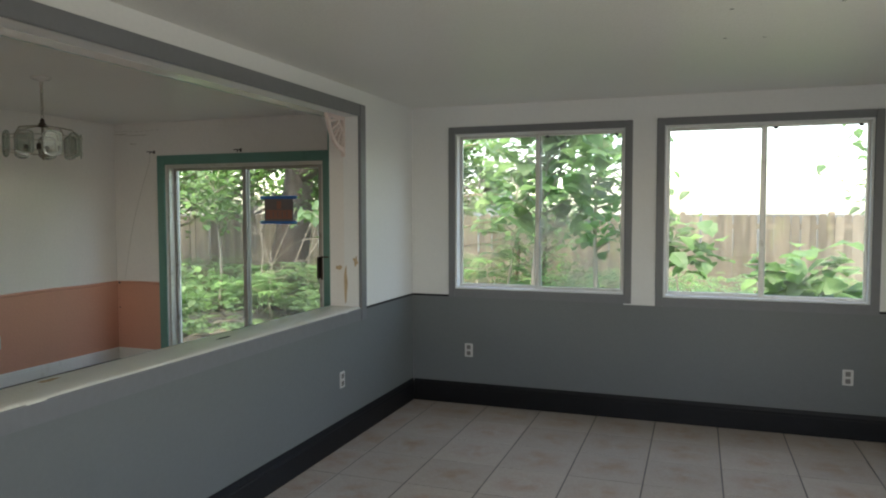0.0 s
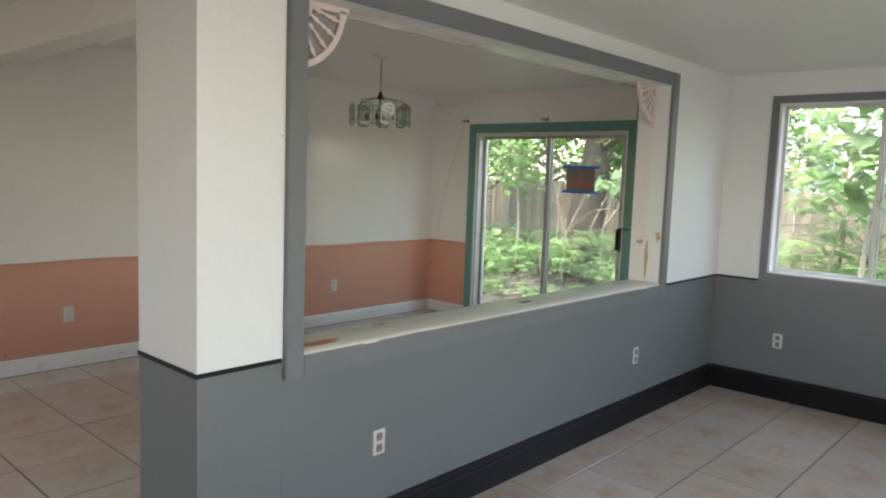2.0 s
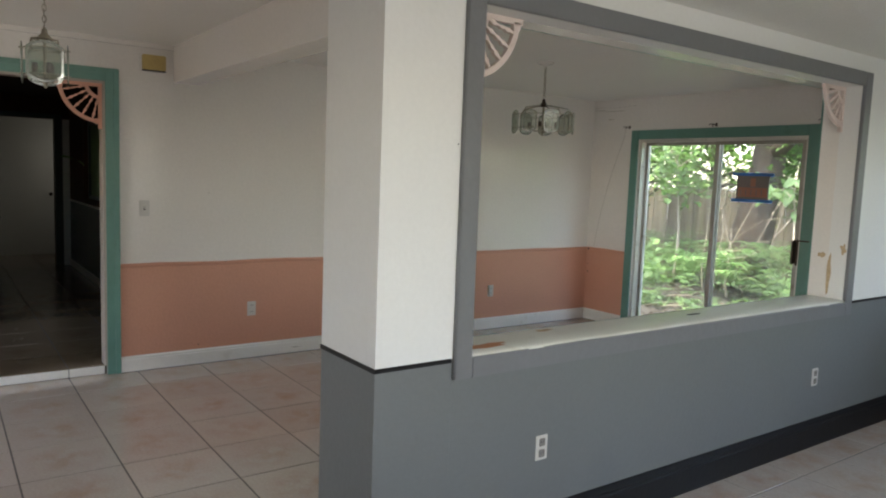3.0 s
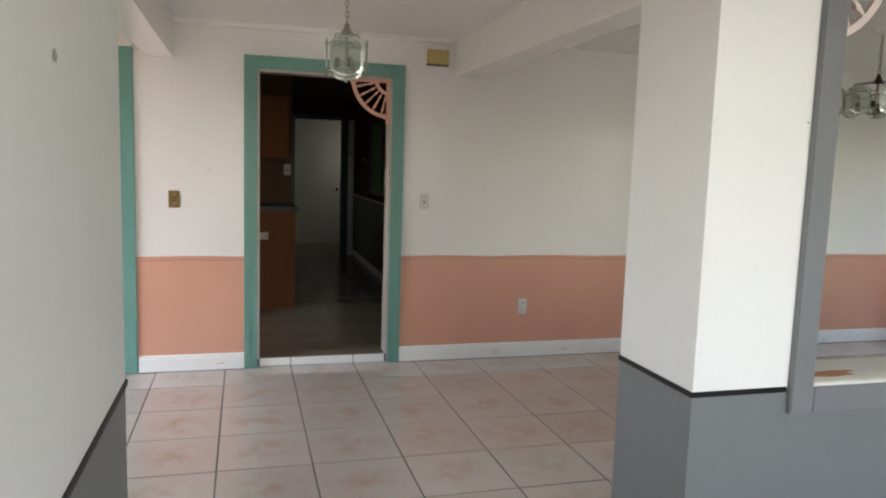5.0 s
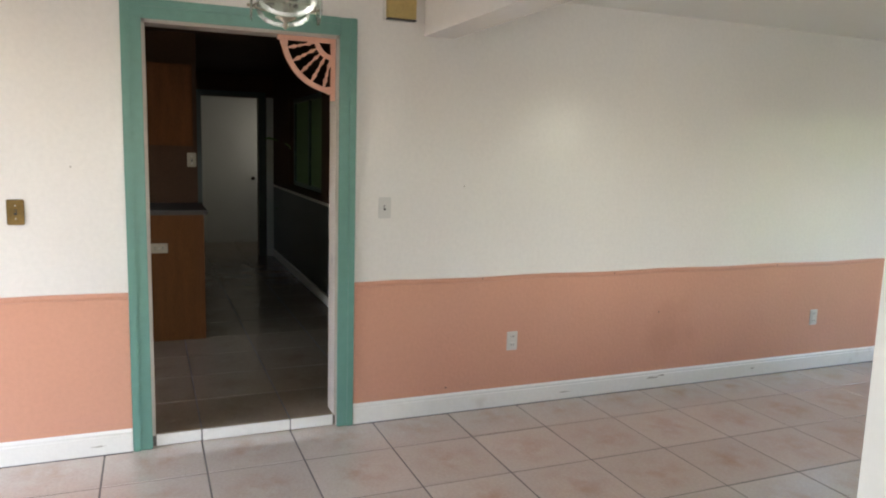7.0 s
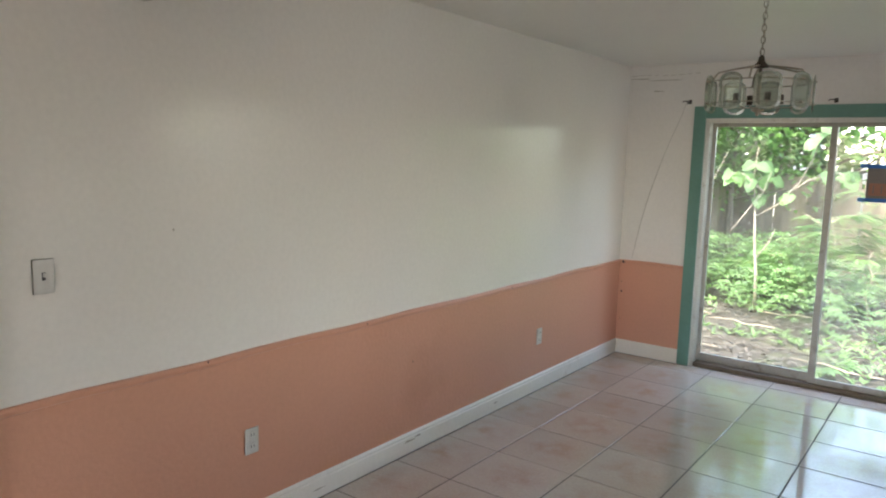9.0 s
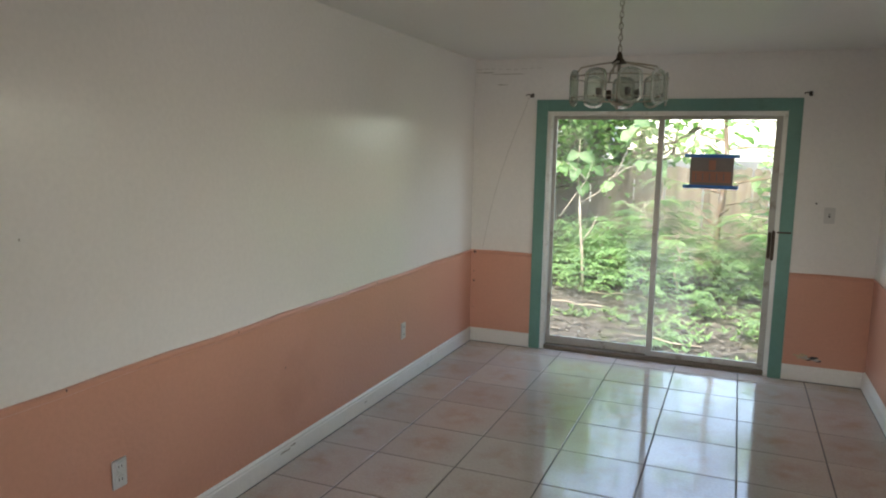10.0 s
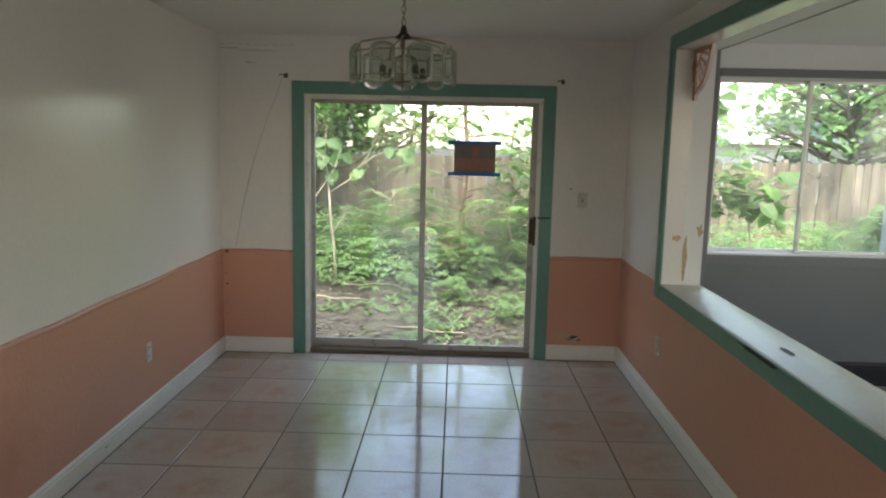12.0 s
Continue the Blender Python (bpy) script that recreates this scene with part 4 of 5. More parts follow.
hanging_lamp("chandelier", "brass chandelier with a ring of arched glass panels", (1.605, -2.01, H), 0.225, 9, 0.112, 0.165, 0.064, 0.30, 12)
hanging_lamp("lantern_lamp", "small brass hall lantern with four glass panels", (1.542, -5.295, H), 0.1, 4, 0.165, 0.2, 0.045, 0.25, -7)


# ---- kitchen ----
# kitchen walls in the dimmed brown, part of the room's shade coloured in
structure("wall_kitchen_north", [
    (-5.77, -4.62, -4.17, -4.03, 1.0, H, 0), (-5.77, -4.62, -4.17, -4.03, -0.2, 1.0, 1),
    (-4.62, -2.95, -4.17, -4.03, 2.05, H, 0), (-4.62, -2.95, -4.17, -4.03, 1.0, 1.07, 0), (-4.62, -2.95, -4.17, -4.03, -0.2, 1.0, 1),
    (-2.95, XB, -4.17, -4.03, 1.0, H, 0), (-2.95, XB, -4.17, -4.03, -0.2, 1.0, 1)], [KDARK, KGREEN], "dark kitchen wall with framed green panes", "wall")
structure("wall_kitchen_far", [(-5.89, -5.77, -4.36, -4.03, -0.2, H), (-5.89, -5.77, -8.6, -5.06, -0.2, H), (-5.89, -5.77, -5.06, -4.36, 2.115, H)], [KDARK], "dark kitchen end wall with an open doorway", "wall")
# the south wall's opening is unseen, added for the kitchen fill lamp
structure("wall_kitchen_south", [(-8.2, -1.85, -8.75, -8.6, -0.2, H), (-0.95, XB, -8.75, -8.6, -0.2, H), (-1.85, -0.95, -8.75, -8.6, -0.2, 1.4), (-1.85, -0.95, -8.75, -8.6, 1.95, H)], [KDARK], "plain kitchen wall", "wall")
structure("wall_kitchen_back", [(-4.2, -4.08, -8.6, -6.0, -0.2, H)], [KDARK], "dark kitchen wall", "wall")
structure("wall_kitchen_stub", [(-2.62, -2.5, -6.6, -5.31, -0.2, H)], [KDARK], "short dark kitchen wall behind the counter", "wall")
structure("wall_utility", [(-7.38, -7.23, -8.6, -3.6, -0.2, H), (-7.23, -5.89, -3.75, -3.6, -0.2, H)], [KDOOR], "plain utility room wall", "wall")
structure("trim_kitchen", [(-5.77, XB, -4.185, -4.17, 0.985, 1.01), (-5.77, XB, -4.188, -4.17, KF, KF + 0.09)], [BASE], "white rail and baseboard", "trim")
t = tagged(new("trim_kitchen_doorway"), "dark green doorway casing", "trim", "", "structure")
for b in ((-4.36, -4.27, KF, 2.18), (-5.14, -5.06, KF, 2.18), (-5.06, -4.36, 2.115, 2.18)):
    part("board", box(-5.77, -5.74, b[0], b[1], b[2], b[3], 0.004), KGREEN, t)
part("board", box(-5.738, -5.72, -4.265, -4.175, KF, 2.12, 0.004), KDOOR, t)
kd = thing("door", "closed white flush door with a dark knob", "door", (-7.215, -4.58, KF))
part("leaf", box(-0.012, 0.025, -0.39, 0.39, 0.0, 2.12, 0.004), KDOOR, kd)
part("knob", lathe([(0.01, 0), (0.012, 0.02), (0.026, 0.03), (0.028, 0.045), (0.015, 0.058)], 12), IRON, kd).matrix_local = pose(0.02, 0.33, 0.95, 0, 90, 0)
# panes put in to give the green, reflection-like glow on this wall
kw = tagged(new("window_3"), "framed green panes, put in for a green glow on the kitchen wall", "window", "", "structure")
for b in ((-4.62, -4.57, 1.07, 2.05), (-3.0, -2.95, 1.07, 2.05), (-4.57, -3.0, 2.0, 2.05), (-4.57, -3.0, 1.07, 1.11), (-3.81, -3.77, 1.11, 2.0)):
    part("frame", box(b[0], b[1], -4.12, -4.06, b[2], b[3], 0.003), KGREEN, kw)
for x0, x1 in ((-4.57, -3.81), (-3.77, -3.0)):
    ob = part("pane", box(x0, x1, -4.092, -4.088, 1.11, 2.0), GREENPANE, kw)
    ob.visible_shadow = False


def cabinet(name, label, at, w, d, h, doors, rz=0, toe=0.1):
    """A cabinet unit: front towards +x, width along y, with panelled doors and knobs. Origin at its floor corner."""
    t = thing(name, label, "cabinet", at, rz)
    part("body", box(-d, 0, 0, w, toe, h, 0.003), CABINET, t)
    if toe:
        part("toe_kick", box(-d, -0.06, 0.002, w - 0.002, 0, toe), COUNTER, t)
    for k in range(doors):
        y0, y1 = w * k / doors + 0.012, w * (k + 1) / doors - 0.012
        dd = part("cabinet_door", box(0, 0.02, y0, y1, toe + 0.02, h - 0.02, 0.004), CABINET, t)
        part("panel", box(0.0195, 0.026, y0 + 0.06, y1 - 0.06, toe + 0.09, h - 0.09, 0.005), CABINET, dd)
        part("knob", box(0.02, 0.04, y1 - 0.035 if k % 2 == 0 else y0 + 0.02, y1 - 0.02 if k % 2 == 0 else y0 + 0.035, h * 0.72, h * 0.72 + 0.05, 0.003), ALU, dd)
    return t


pen = thing("base_cabinet", "brown wooden peninsula end panel with an outlet", "cabinet", (-1.75, -5.32, KF))
part("body", box(-0.64, 0, -0.9, 0, 0, 0.94, 0.003), CABINET, pen)
part("corner_strip", box(-0.02, 0.006, -0.03, 0.004, 0, 0.94, 0.003), CABINET, pen)
wt = thing("worktop", "dark laminate worktop on the peninsula", "worktop", (-1.75, -5.32, KF + 0.942))
part("slab", box(-0.645, 0.03, -0.92, 0.03, 0, 0.035, 0.008), COUNTER, wt)
pl = plate("wall_outlet", "almond outlet on cabinet panel", "outlet", "duplex", ALMOND)
pl.matrix_world = pose(-1.748, -5.63, 0.765, 90, 0, 0)
plate("light_switch", "almond switch on dark kitchen wall", "switch", "switch", ALMOND).matrix_world = pose(-2.498, -5.355, 1.39)
cabinet("wall_cabinet", "brown wooden wall cabinet in the kitchen", (-2.16, -6.25, 1.505), 0.89, 0.335, 0.62, 2, toe=0.0)
for k in range(3):
    cabinet("base_cabinet", "brown wooden base cabinet under the counter", (-3.45, -8.58 + 0.56 * k, KF), 0.555, 0.6, 0.88, 2)
wt2 = thing("worktop", "pale edged kitchen worktop", "worktop", (-3.45, -8.59, KF + 0.882))
part("slab", box(-0.63, 0.03, 0, 1.70, 0, 0.035, 0.006), COUNTER, wt2)
part("edge", box(0.03, 0.036, 0.9, 1.70, 0.006, 0.03, 0.002), STEEL, wt2)
part("backsplash", box(-0.63, -0.61, 0, 1.70, 0.035, 0.5, 0.002), KDARK, wt2, "tiled backsplash")
cabinet("wall_cabinet", "brown wooden wall cabinet beside the hood", (-3.75, -7.55, 1.55), 0.66, 0.33, 0.75, 2, toe=0.0)
cabinet("wall_cabinet", "short brown wall cabinet over the hood", (-3.75, -8.35, 1.80), 0.79, 0.33, 0.50, 2, toe=0.0)
hood = thing("range_hood", "range hood under a cabinet, its enamel coloured dim", "range hood", (-3.75, -8.35, 1.66))
bm = bmesh.new()
vs = [bm.verts.new(c) for c in ((-0.33, 0, 0), (0.17, 0, 0), (0.17, 0, 0.04), (0.0, 0, 0.135), (-0.33, 0, 0.135))]
r = bmesh.ops.extrude_face_region(bm, geom=[bm.faces.new(vs)])
bmesh.ops.translate(bm, verts=[v for v in r["geom"] if isinstance(v, bmesh.types.BMVert)], vec=(0, 0.79, 0))
bmesh.ops.recalc_face_normals(bm, faces=bm.faces)
part("canopy", bm, HOODDIM, hood)
plate("wall_outlet", "almond outlet on the backsplash", "outlet", "duplex", ALMOND).matrix_world = pose(-4.058, -7.25, 1.28)


# ---- garden ----
def ground():
    bm = bmesh.new()
    xs = [-400, -60, -20] + [-14 + 0.5 * k for k in range(65)] + [24, 60, 400]
    ys = [-400, -60, -20, -9] + [-8 + 0.5 * k for k in range(45)] + [20, 60, 400]
    def z(x, y):
        return -0.30 + (0.06 * noise.noise((x * 0.5, y * 0.5, 0)) + 0.02 * noise.noise((x * 2, y * 2, 3)) if 0.4 < y < 14 and -14 < x < 18 else 0.0)
    g = [[bm.verts.new((x, y, z(x, y))) for x in xs] for y in ys]
    for j in range(len(ys) - 1):
        for i in range(len(xs) - 1):
            bm.faces.new((g[j][i], g[j][i + 1], g[j + 1][i + 1], g[j + 1][i])).smooth = True
    return tagged(new("ground", mesh_of(bm, "ground", [SOIL])), "bare soil strewn with dead leaves", "ground", "", "structure")


ground()
GZ = -0.29


def add_leaf(verts, faces, p, d, up, length, width):
    """A folded leaf blade from p along d: six points, a raised midrib and a drooping tip."""
    d = d.normalized()
    s = d.cross(up)
    s = s.normalized() if s.length > 1e-3 else d.orthogonal().normalized()
    n = s.cross(d)
    k = len(verts)
    verts += [p, p + d * length * 0.35 + s * width * 0.5 + n * width * 0.14, p + d * length * 0.35 - n * 0.0, p + d * length * 0.35 - s * width * 0.5 + n * width * 0.14,
              p + d * length * 0.75 + s * width * 0.34 - n * length * 0.02, p + d * length * 0.75 - n * length * 0.05, p + d * length * 0.75 - s * width * 0.34 - n * length * 0.02, p + d * length - n * length * 0.16]
    faces += [(k, k + 2, k + 1), (k, k + 3, k + 2), (k + 1, k + 2, k + 5, k + 4), (k + 2, k + 3, k + 6, k + 5), (k + 4, k + 5, k + 7), (k + 5, k + 6, k + 7)]


def leaves_object(name, verts, faces, mat, parent=None, label=""):
    me = bpy.data.meshes.new(name)
    me.from_pydata([tuple(v) for v in verts], [], faces)
    me.materials.append(mat)
    ob = new(name, me)
    ob.parent = parent
    return tagged(ob, label) if label else ob


def plant(name, label, category, at, trunk_h, trunk_r, limbs, spread, rise, leaf_n, leaf_l, leaf_w, mat, bark, seed, lean=(0, 0), per=(1, 1), clump=0.12, start=0.35, group=""):
    """A shrub or tree: a crooked tapered trunk, limbs with twigs, and leaves in uneven clumps along the twigs."""
    rnd = random.Random(seed)
    t = thing(name, label, category, at, group=group)
    pts = []
    for k in range(8):
        s = k / 7
        pts.append(Vector((lean[0] * s + 0.05 * trunk_h * 0.35 * math.sin(s * 5 + seed), lean[1] * s + 0.05 * trunk_h * 0.35 * math.cos(s * 4 + seed * 2) - 0.0175 * trunk_h * math.cos(seed * 2), trunk_h * s - (0.12 if k == 0 else 0))))
    part("trunk", tube(pts, [trunk_r * (1.25 if k == 0 else 1 - 0.75 * k / 7) for k in range(8)], 9), bark, t)
    bm = bmesh.new()
    verts, faces = [], []
    tips = []
    for i in range(limbs):
        s = start + (1 - start) * (i + rnd.random() * 0.6) / limbs
        f = s * 7
        k = min(6, int(f))
        p0 = pts[k].lerp(pts[k + 1], f - k)
        a = i * 2.4 + rnd.uniform(-0.5, 0.5)
        ln = spread * rnd.uniform(0.55, 1.1) * (1.15 - 0.5 * s)
        d = Vector((math.cos(a), math.sin(a), rise * rnd.uniform(0.5, 1.5))).normalized()
        lp = [p0 + d * ln * q + Vector((rnd.uniform(-1, 1), rnd.uniform(-1, 1), rnd.uniform(-0.6, 0.6))) * 0.06 * ln * (q > 0) for q in (0, 0.3, 0.6, 1.0)]
        add_tube(bm, lp, [trunk_r * 0.45, trunk_r * 0.35, trunk_r * 0.25, trunk_r * 0.1], 6)
        tips.append(lp)
        for j in range(3):
            q = rnd.randint(1, 2)
            b = lp[q].lerp(lp[q + 1], rnd.random())
            dd = (d + Vector((rnd.uniform(-1, 1), rnd.uniform(-1, 1), rnd.uniform(-0.3, 0.9)))).normalized()
            tp = [b, b + dd * ln * 0.2, b + dd * ln * rnd.uniform(0.32, 0.5)]
            add_tube(bm, tp, [trunk_r * 0.2, trunk_r * 0.12, trunk_r * 0.05], 5)
            tips.append(tp)
    part("limbs", bm, bark, t)
    while len(verts) < leaf_n * 8:
        tw = rnd.choice(tips)
        q = rnd.random() ** 0.6 * (len(tw) - 1)
        k = min(len(tw) - 2, int(q))
        p = tw[k].lerp(tw[k + 1], q - k) + Vector((rnd.gauss(0, 1), rnd.gauss(0, 1), rnd.gauss(0, 0.8))) * clump
        a = rnd.uniform(0, 2 * math.pi)
        d = Vector((math.cos(a), math.sin(a), rnd.uniform(-0.7, 0.35)))
        z = rnd.uniform(0.65, 1.25)
        add_leaf(verts, faces, p, d, Vector((rnd.uniform(-0.4, 0.4), rnd.uniform(-0.4, 0.4), 1)), leaf_l * z, leaf_w * z)
    leaves_object("crown", verts, faces, mat, t, "many separate leaves in loose clumps")
    return t


# shrubs close to the windows
plant("shrub", "tall broad-leaved shrub in front of the fence", "shrub", (3.75, 3.2, GZ), 2.9, 0.035, 16, 0.95, 0.6, 340, 0.26, 0.21, LEAF, PALEBARK, 3, (0.25, -0.2), clump=0.16, start=0.5)
plant("shrub", "tall broad-leaved shrub in front of the fence", "shrub", (4.35, 4.3, GZ), 3.1, 0.04, 16, 1.0, 0.5, 480, 0.19, 0.15, FERN, PALEBARK, 8, (0.1, 0.2), clump=0.18, start=0.4)
plant("shrub", "thin shrub with heart-shaped leaves", "shrub", (2.9, 5.0, GZ), 2.6, 0.025, 10, 0.8, 0.7, 220, 0.17, 0.12, LEAF, PALEBARK, 5, (0.2, 0.1), clump=0.14, start=0.45)
plant("shrub", "low bush with large pale leaves", "shrub", (6.75, 2.6, GZ), 1.15, 0.02, 14, 0.7, 0.4, 330, 0.25, 0.2, LEAF, PALEBARK, 9, clump=0.13, start=0.15)
plant("shrub", "low bush with large pale leaves", "shrub", (7.7, 3.4, GZ), 0.7, 0.02, 10, 0.6, 0.5, 220, 0.24, 0.19, LEAF, PALEBARK, 12, clump=0.13, start=0.15)
plant("shrub", "sparse shrub with a few broad leaves", "shrub", (5.55, 3.6, GZ), 1.75, 0.02, 8, 0.62, 0.5, 110, 0.24, 0.19, LEAF, PALEBARK, 14, (-0.1, 0), clump=0.12, start=0.55)
plant("shrub", "leafy shrub by the fence", "shrub", (3.2, 6.6, GZ), 1.9, 0.04, 12, 0.8, 0.4, 600, 0.13, 0.06, FERN, BARK, 23, clump=0.2, start=0.25)
plant("shrub", "dark leafy bush reaching over the fence", "shrub", (-0.9, 7.2, GZ), 3.2, 0.06, 20, 1.4, 0.45, 3000, 0.11, 0.07, DARKLEAF, BARK, 27, clump=0.26, start=0.4)
plant("shrub", "dark leafy bush reaching over the fence", "shrub", (-4.6, 6.6, GZ), 3.4, 0.06, 22, 1.7, 0.35, 4200, 0.10, 0.065, DARKLEAF, BARK, 29, clump=0.28, start=0.42)
plant("shrub", "leafy bush with pale new leaves", "shrub", (-2.6, 5.4, GZ), 2.4, 0.035, 12, 0.9, 0.7, 320, 0.17, 0.12, LEAF, PALEBARK, 31, clump=0.15, start=0.6)
plant("shrub", "low leafy bush among weeds", "shrub", (-3.9, 3.9, GZ), 0.9, 0.02, 12, 0.8, 0.45, 650, 0.12, 0.07, FERN, PALEBARK, 33, clump=0.16, start=0.1)
plant("shrub", "low leafy bush among weeds", "shrub", (-1.9, 3.1, GZ), 0.8, 0.02, 12, 0.6, 0.5, 330, 0.14, 0.1, LEAF, PALEBARK, 35, clump=0.14, start=0.1)
plant("tree", "large dark-barked tree in front of the fence", "tree", (-1.75, 6.2, GZ - 0.05), 5.5, 0.42, 12, 1.9, 0.5, 2400, 0.12, 0.08, DARKLEAF, DARKBARK, 37, (0.35, 0.3), clump=0.35, start=0.42)
for i, (x, y, h) in enumerate(((-7.5, 12, 7.5), (-2.6, 13, 6.0), (-0.9, 11.5, 3.6), (16, 22, 7.0), (18.5, 17, 7.5), (-13, 10, 7), (11.4, 12.5, 3.4))):
    plant("tree", "leafy tree behind the fence", "tree", (x, y, GZ), h, 0.2, 24, 2.9, 0.4, 2600 if h > 3.5 else 1300, 0.30, 0.18, DARKLEAF if i in (0, 1, 2) else FERN, BARK, 50 + i, clump=0.6, start=0.3, group="trees behind the fence")
for x, y, h, k in ((-2.7, 9.6, 4.2, 61), (-5.1, 9.9, 4.6, 62), (-7.6, 9.7, 4.4, 63)):
    plant("tree", "small-leaved evergreen hanging over the fence", "tree", (x, y, GZ), h, 0.12, 26, 2.0, 0.3, 3400, 0.15, 0.1, DARKLEAF, BARK, k, clump=0.4, start=0.35, group="trees behind the fence")
# unseen shrubs behind the obscure panes, added to cut the kitchen's light
plant("shrub", "added leafy shrub, dimming the kitchen panes from outside", "shrub", (-4.3, -2.9, GZ), 2.3, 0.04, 18, 1.0, 0.5, 1500, 0.13, 0.07, FERN, BARK, 71, clump=0.25, start=0.15)
for x, y, k in ((-5.6, -2.75, 72), (-7.0, -2.4, 73), (-8.8, -2.0, 74)):
    plant("shrub", "added tall dense shrub, unseen, dimming the kitchen panes", "shrub", (x, y, GZ), 3.0, 0.05, 20, 1.1, 0.5, 1900, 0.14, 0.08, DARKLEAF, BARK, k, clump=0.28, start=0.1)


def add_frond(verts, faces, p, d, length, width, pairs, droop):
    """A feathery compound leaf: pairs of narrow leaflets along a drooping rib."""
    d = d.normalized()
    s = d.cross(Vector((0, 0, 1))).normalized()
    for k in range(1, pairs + 1):
        q = k / pairs
        c = p + d * length * q - Vector((0, 0, droop * length * q * q))
        w = width * math.sin(math.pi * (0.16 + 0.78 * q))
        b = length / pairs * 0.46
        for sg in (-1, 1):
            t = c + s * sg * w + d * w * 0.35 - Vector((0, 0, 0.12 * w))
            m = c.lerp(t, 0.5)
            n = len(verts)
            verts += [c, m + d * b, t, m - d * b]
            faces.append((n, n + 1, n + 2, n + 3))


def feathery(name, label, category, at, trunk_h, trunk_r, limbs, spread, low, fronds, mat, bark, seed, size=0.42):
    """A small tree or bush with tiers of nearly level limbs that carry feathery fronds."""
    rnd = random.Random(seed)
    t = thing(name, label, category, at)
    pts = [Vector((0.035 * math.sin(k * 1.3 + seed), 0.03 * math.cos(k * 1.7 + seed), trunk_h * k / 9 - (0.15 if k == 0 else 0))) for k in range(10)]
    part("trunk", tube(pts, [trunk_r * (1.2 - 0.85 * k / 9) for k in range(10)], 9), bark, t)
    bm, verts, faces, ends = bmesh.new(), [], [], []
    for i in range(limbs):
        f = 9 * (low + (1 - low) * (i + rnd.random() * 0.5) / limbs)
        k = min(8, int(f))
        p0 = pts[k].lerp(pts[k + 1], f - k)
        a = i * 2.4 + rnd.uniform(-0.4, 0.4)
        ln = spread * rnd.uniform(0.6, 1.1) * (1.2 - 0.6 * f / 9)
        d = Vector((math.cos(a), math.sin(a), rnd.uniform(0.05, 0.35)))
        lp = [p0 + d * ln * q + Vector((rnd.uniform(-1, 1), rnd.uniform(-1, 1), rnd.uniform(-0.3, 0.6))) * 0.05 * (q > 0) for q in (0, 0.35, 0.7, 1)]
        add_tube(bm, lp, [trunk_r * 0.34, trunk_r * 0.26, trunk_r * 0.18, trunk_r * 0.08], 6)
        ends.append(lp)
    part("limbs", bm, bark, t)
    for _ in range(fronds):
        lp = rnd.choice(ends)
        q = 0.25 + 2.74 * rnd.random() ** 0.7
        k = min(2, int(q))
        p = lp[k].lerp(lp[k + 1], q - k)
        if p.y < -0.1 and abs(p.x) < 0.22 and trunk_h > 2:
            continue
        o = (lp[3] - lp[0]).normalized()
        a = math.atan2(o.y, o.x) + rnd.gauss(0, 0.9)
        add_frond(verts, faces, p, Vector((math.cos(a), math.sin(a), rnd.uniform(-0.05, 0.4))), size * rnd.uniform(0.7, 1.25), 0.085 * rnd.uniform(0.8, 1.25), 12, rnd.uniform(0.3, 0.9))
    leaves_object("crown", verts, faces, mat, t, "feathery fronds of small leaflets in level tiers")
    return t


feathery("tree", "slender tree with blotched bark and feathery leaves", "tree", (1.97, 5.65, GZ), 3.6, 0.048, 18, 1.0, 0.2, 250, FERN, BLOTCHBARK, 21)
feathery("tree", "thin young tree with feathery leaves", "tree", (2.75, 6.5, GZ), 2.6, 0.03, 10, 0.8, 0.3, 90, FERN, BLOTCHBARK, 22)
feathery("shrub", "feathery light green bush with spreading tiers", "shrub", (0.95, 5.3, GZ), 1.25, 0.022, 12, 0.75, 0.5, 170, FERN, PALEBARK, 25)
feathery("shrub", "feathery light green bush with spreading tiers", "shrub", (1.45, 5.0, GZ), 0.85, 0.02, 10, 0.7, 0.3, 130, FERN, PALEBARK, 26)
feathery("shrub", "feathery light green bush with spreading tiers", "shrub", (2.65, 5.1, GZ), 1.2, 0.022, 14, 0.8, 0.3, 190, FERN, PALEBARK, 28)
feathery("shrub", "low feathery bush among weeds", "shrub", (0.25, 5.6, GZ), 0.7, 0.02, 10, 0.7, 0.3, 120, FERN, PALEBARK, 30)
feathery("shrub", "low feathery bush among weeds", "shrub", (-1.2, 4.9, GZ), 0.8, 0.02, 12, 0.9, 0.3, 170, FERN, PALEBARK, 32)


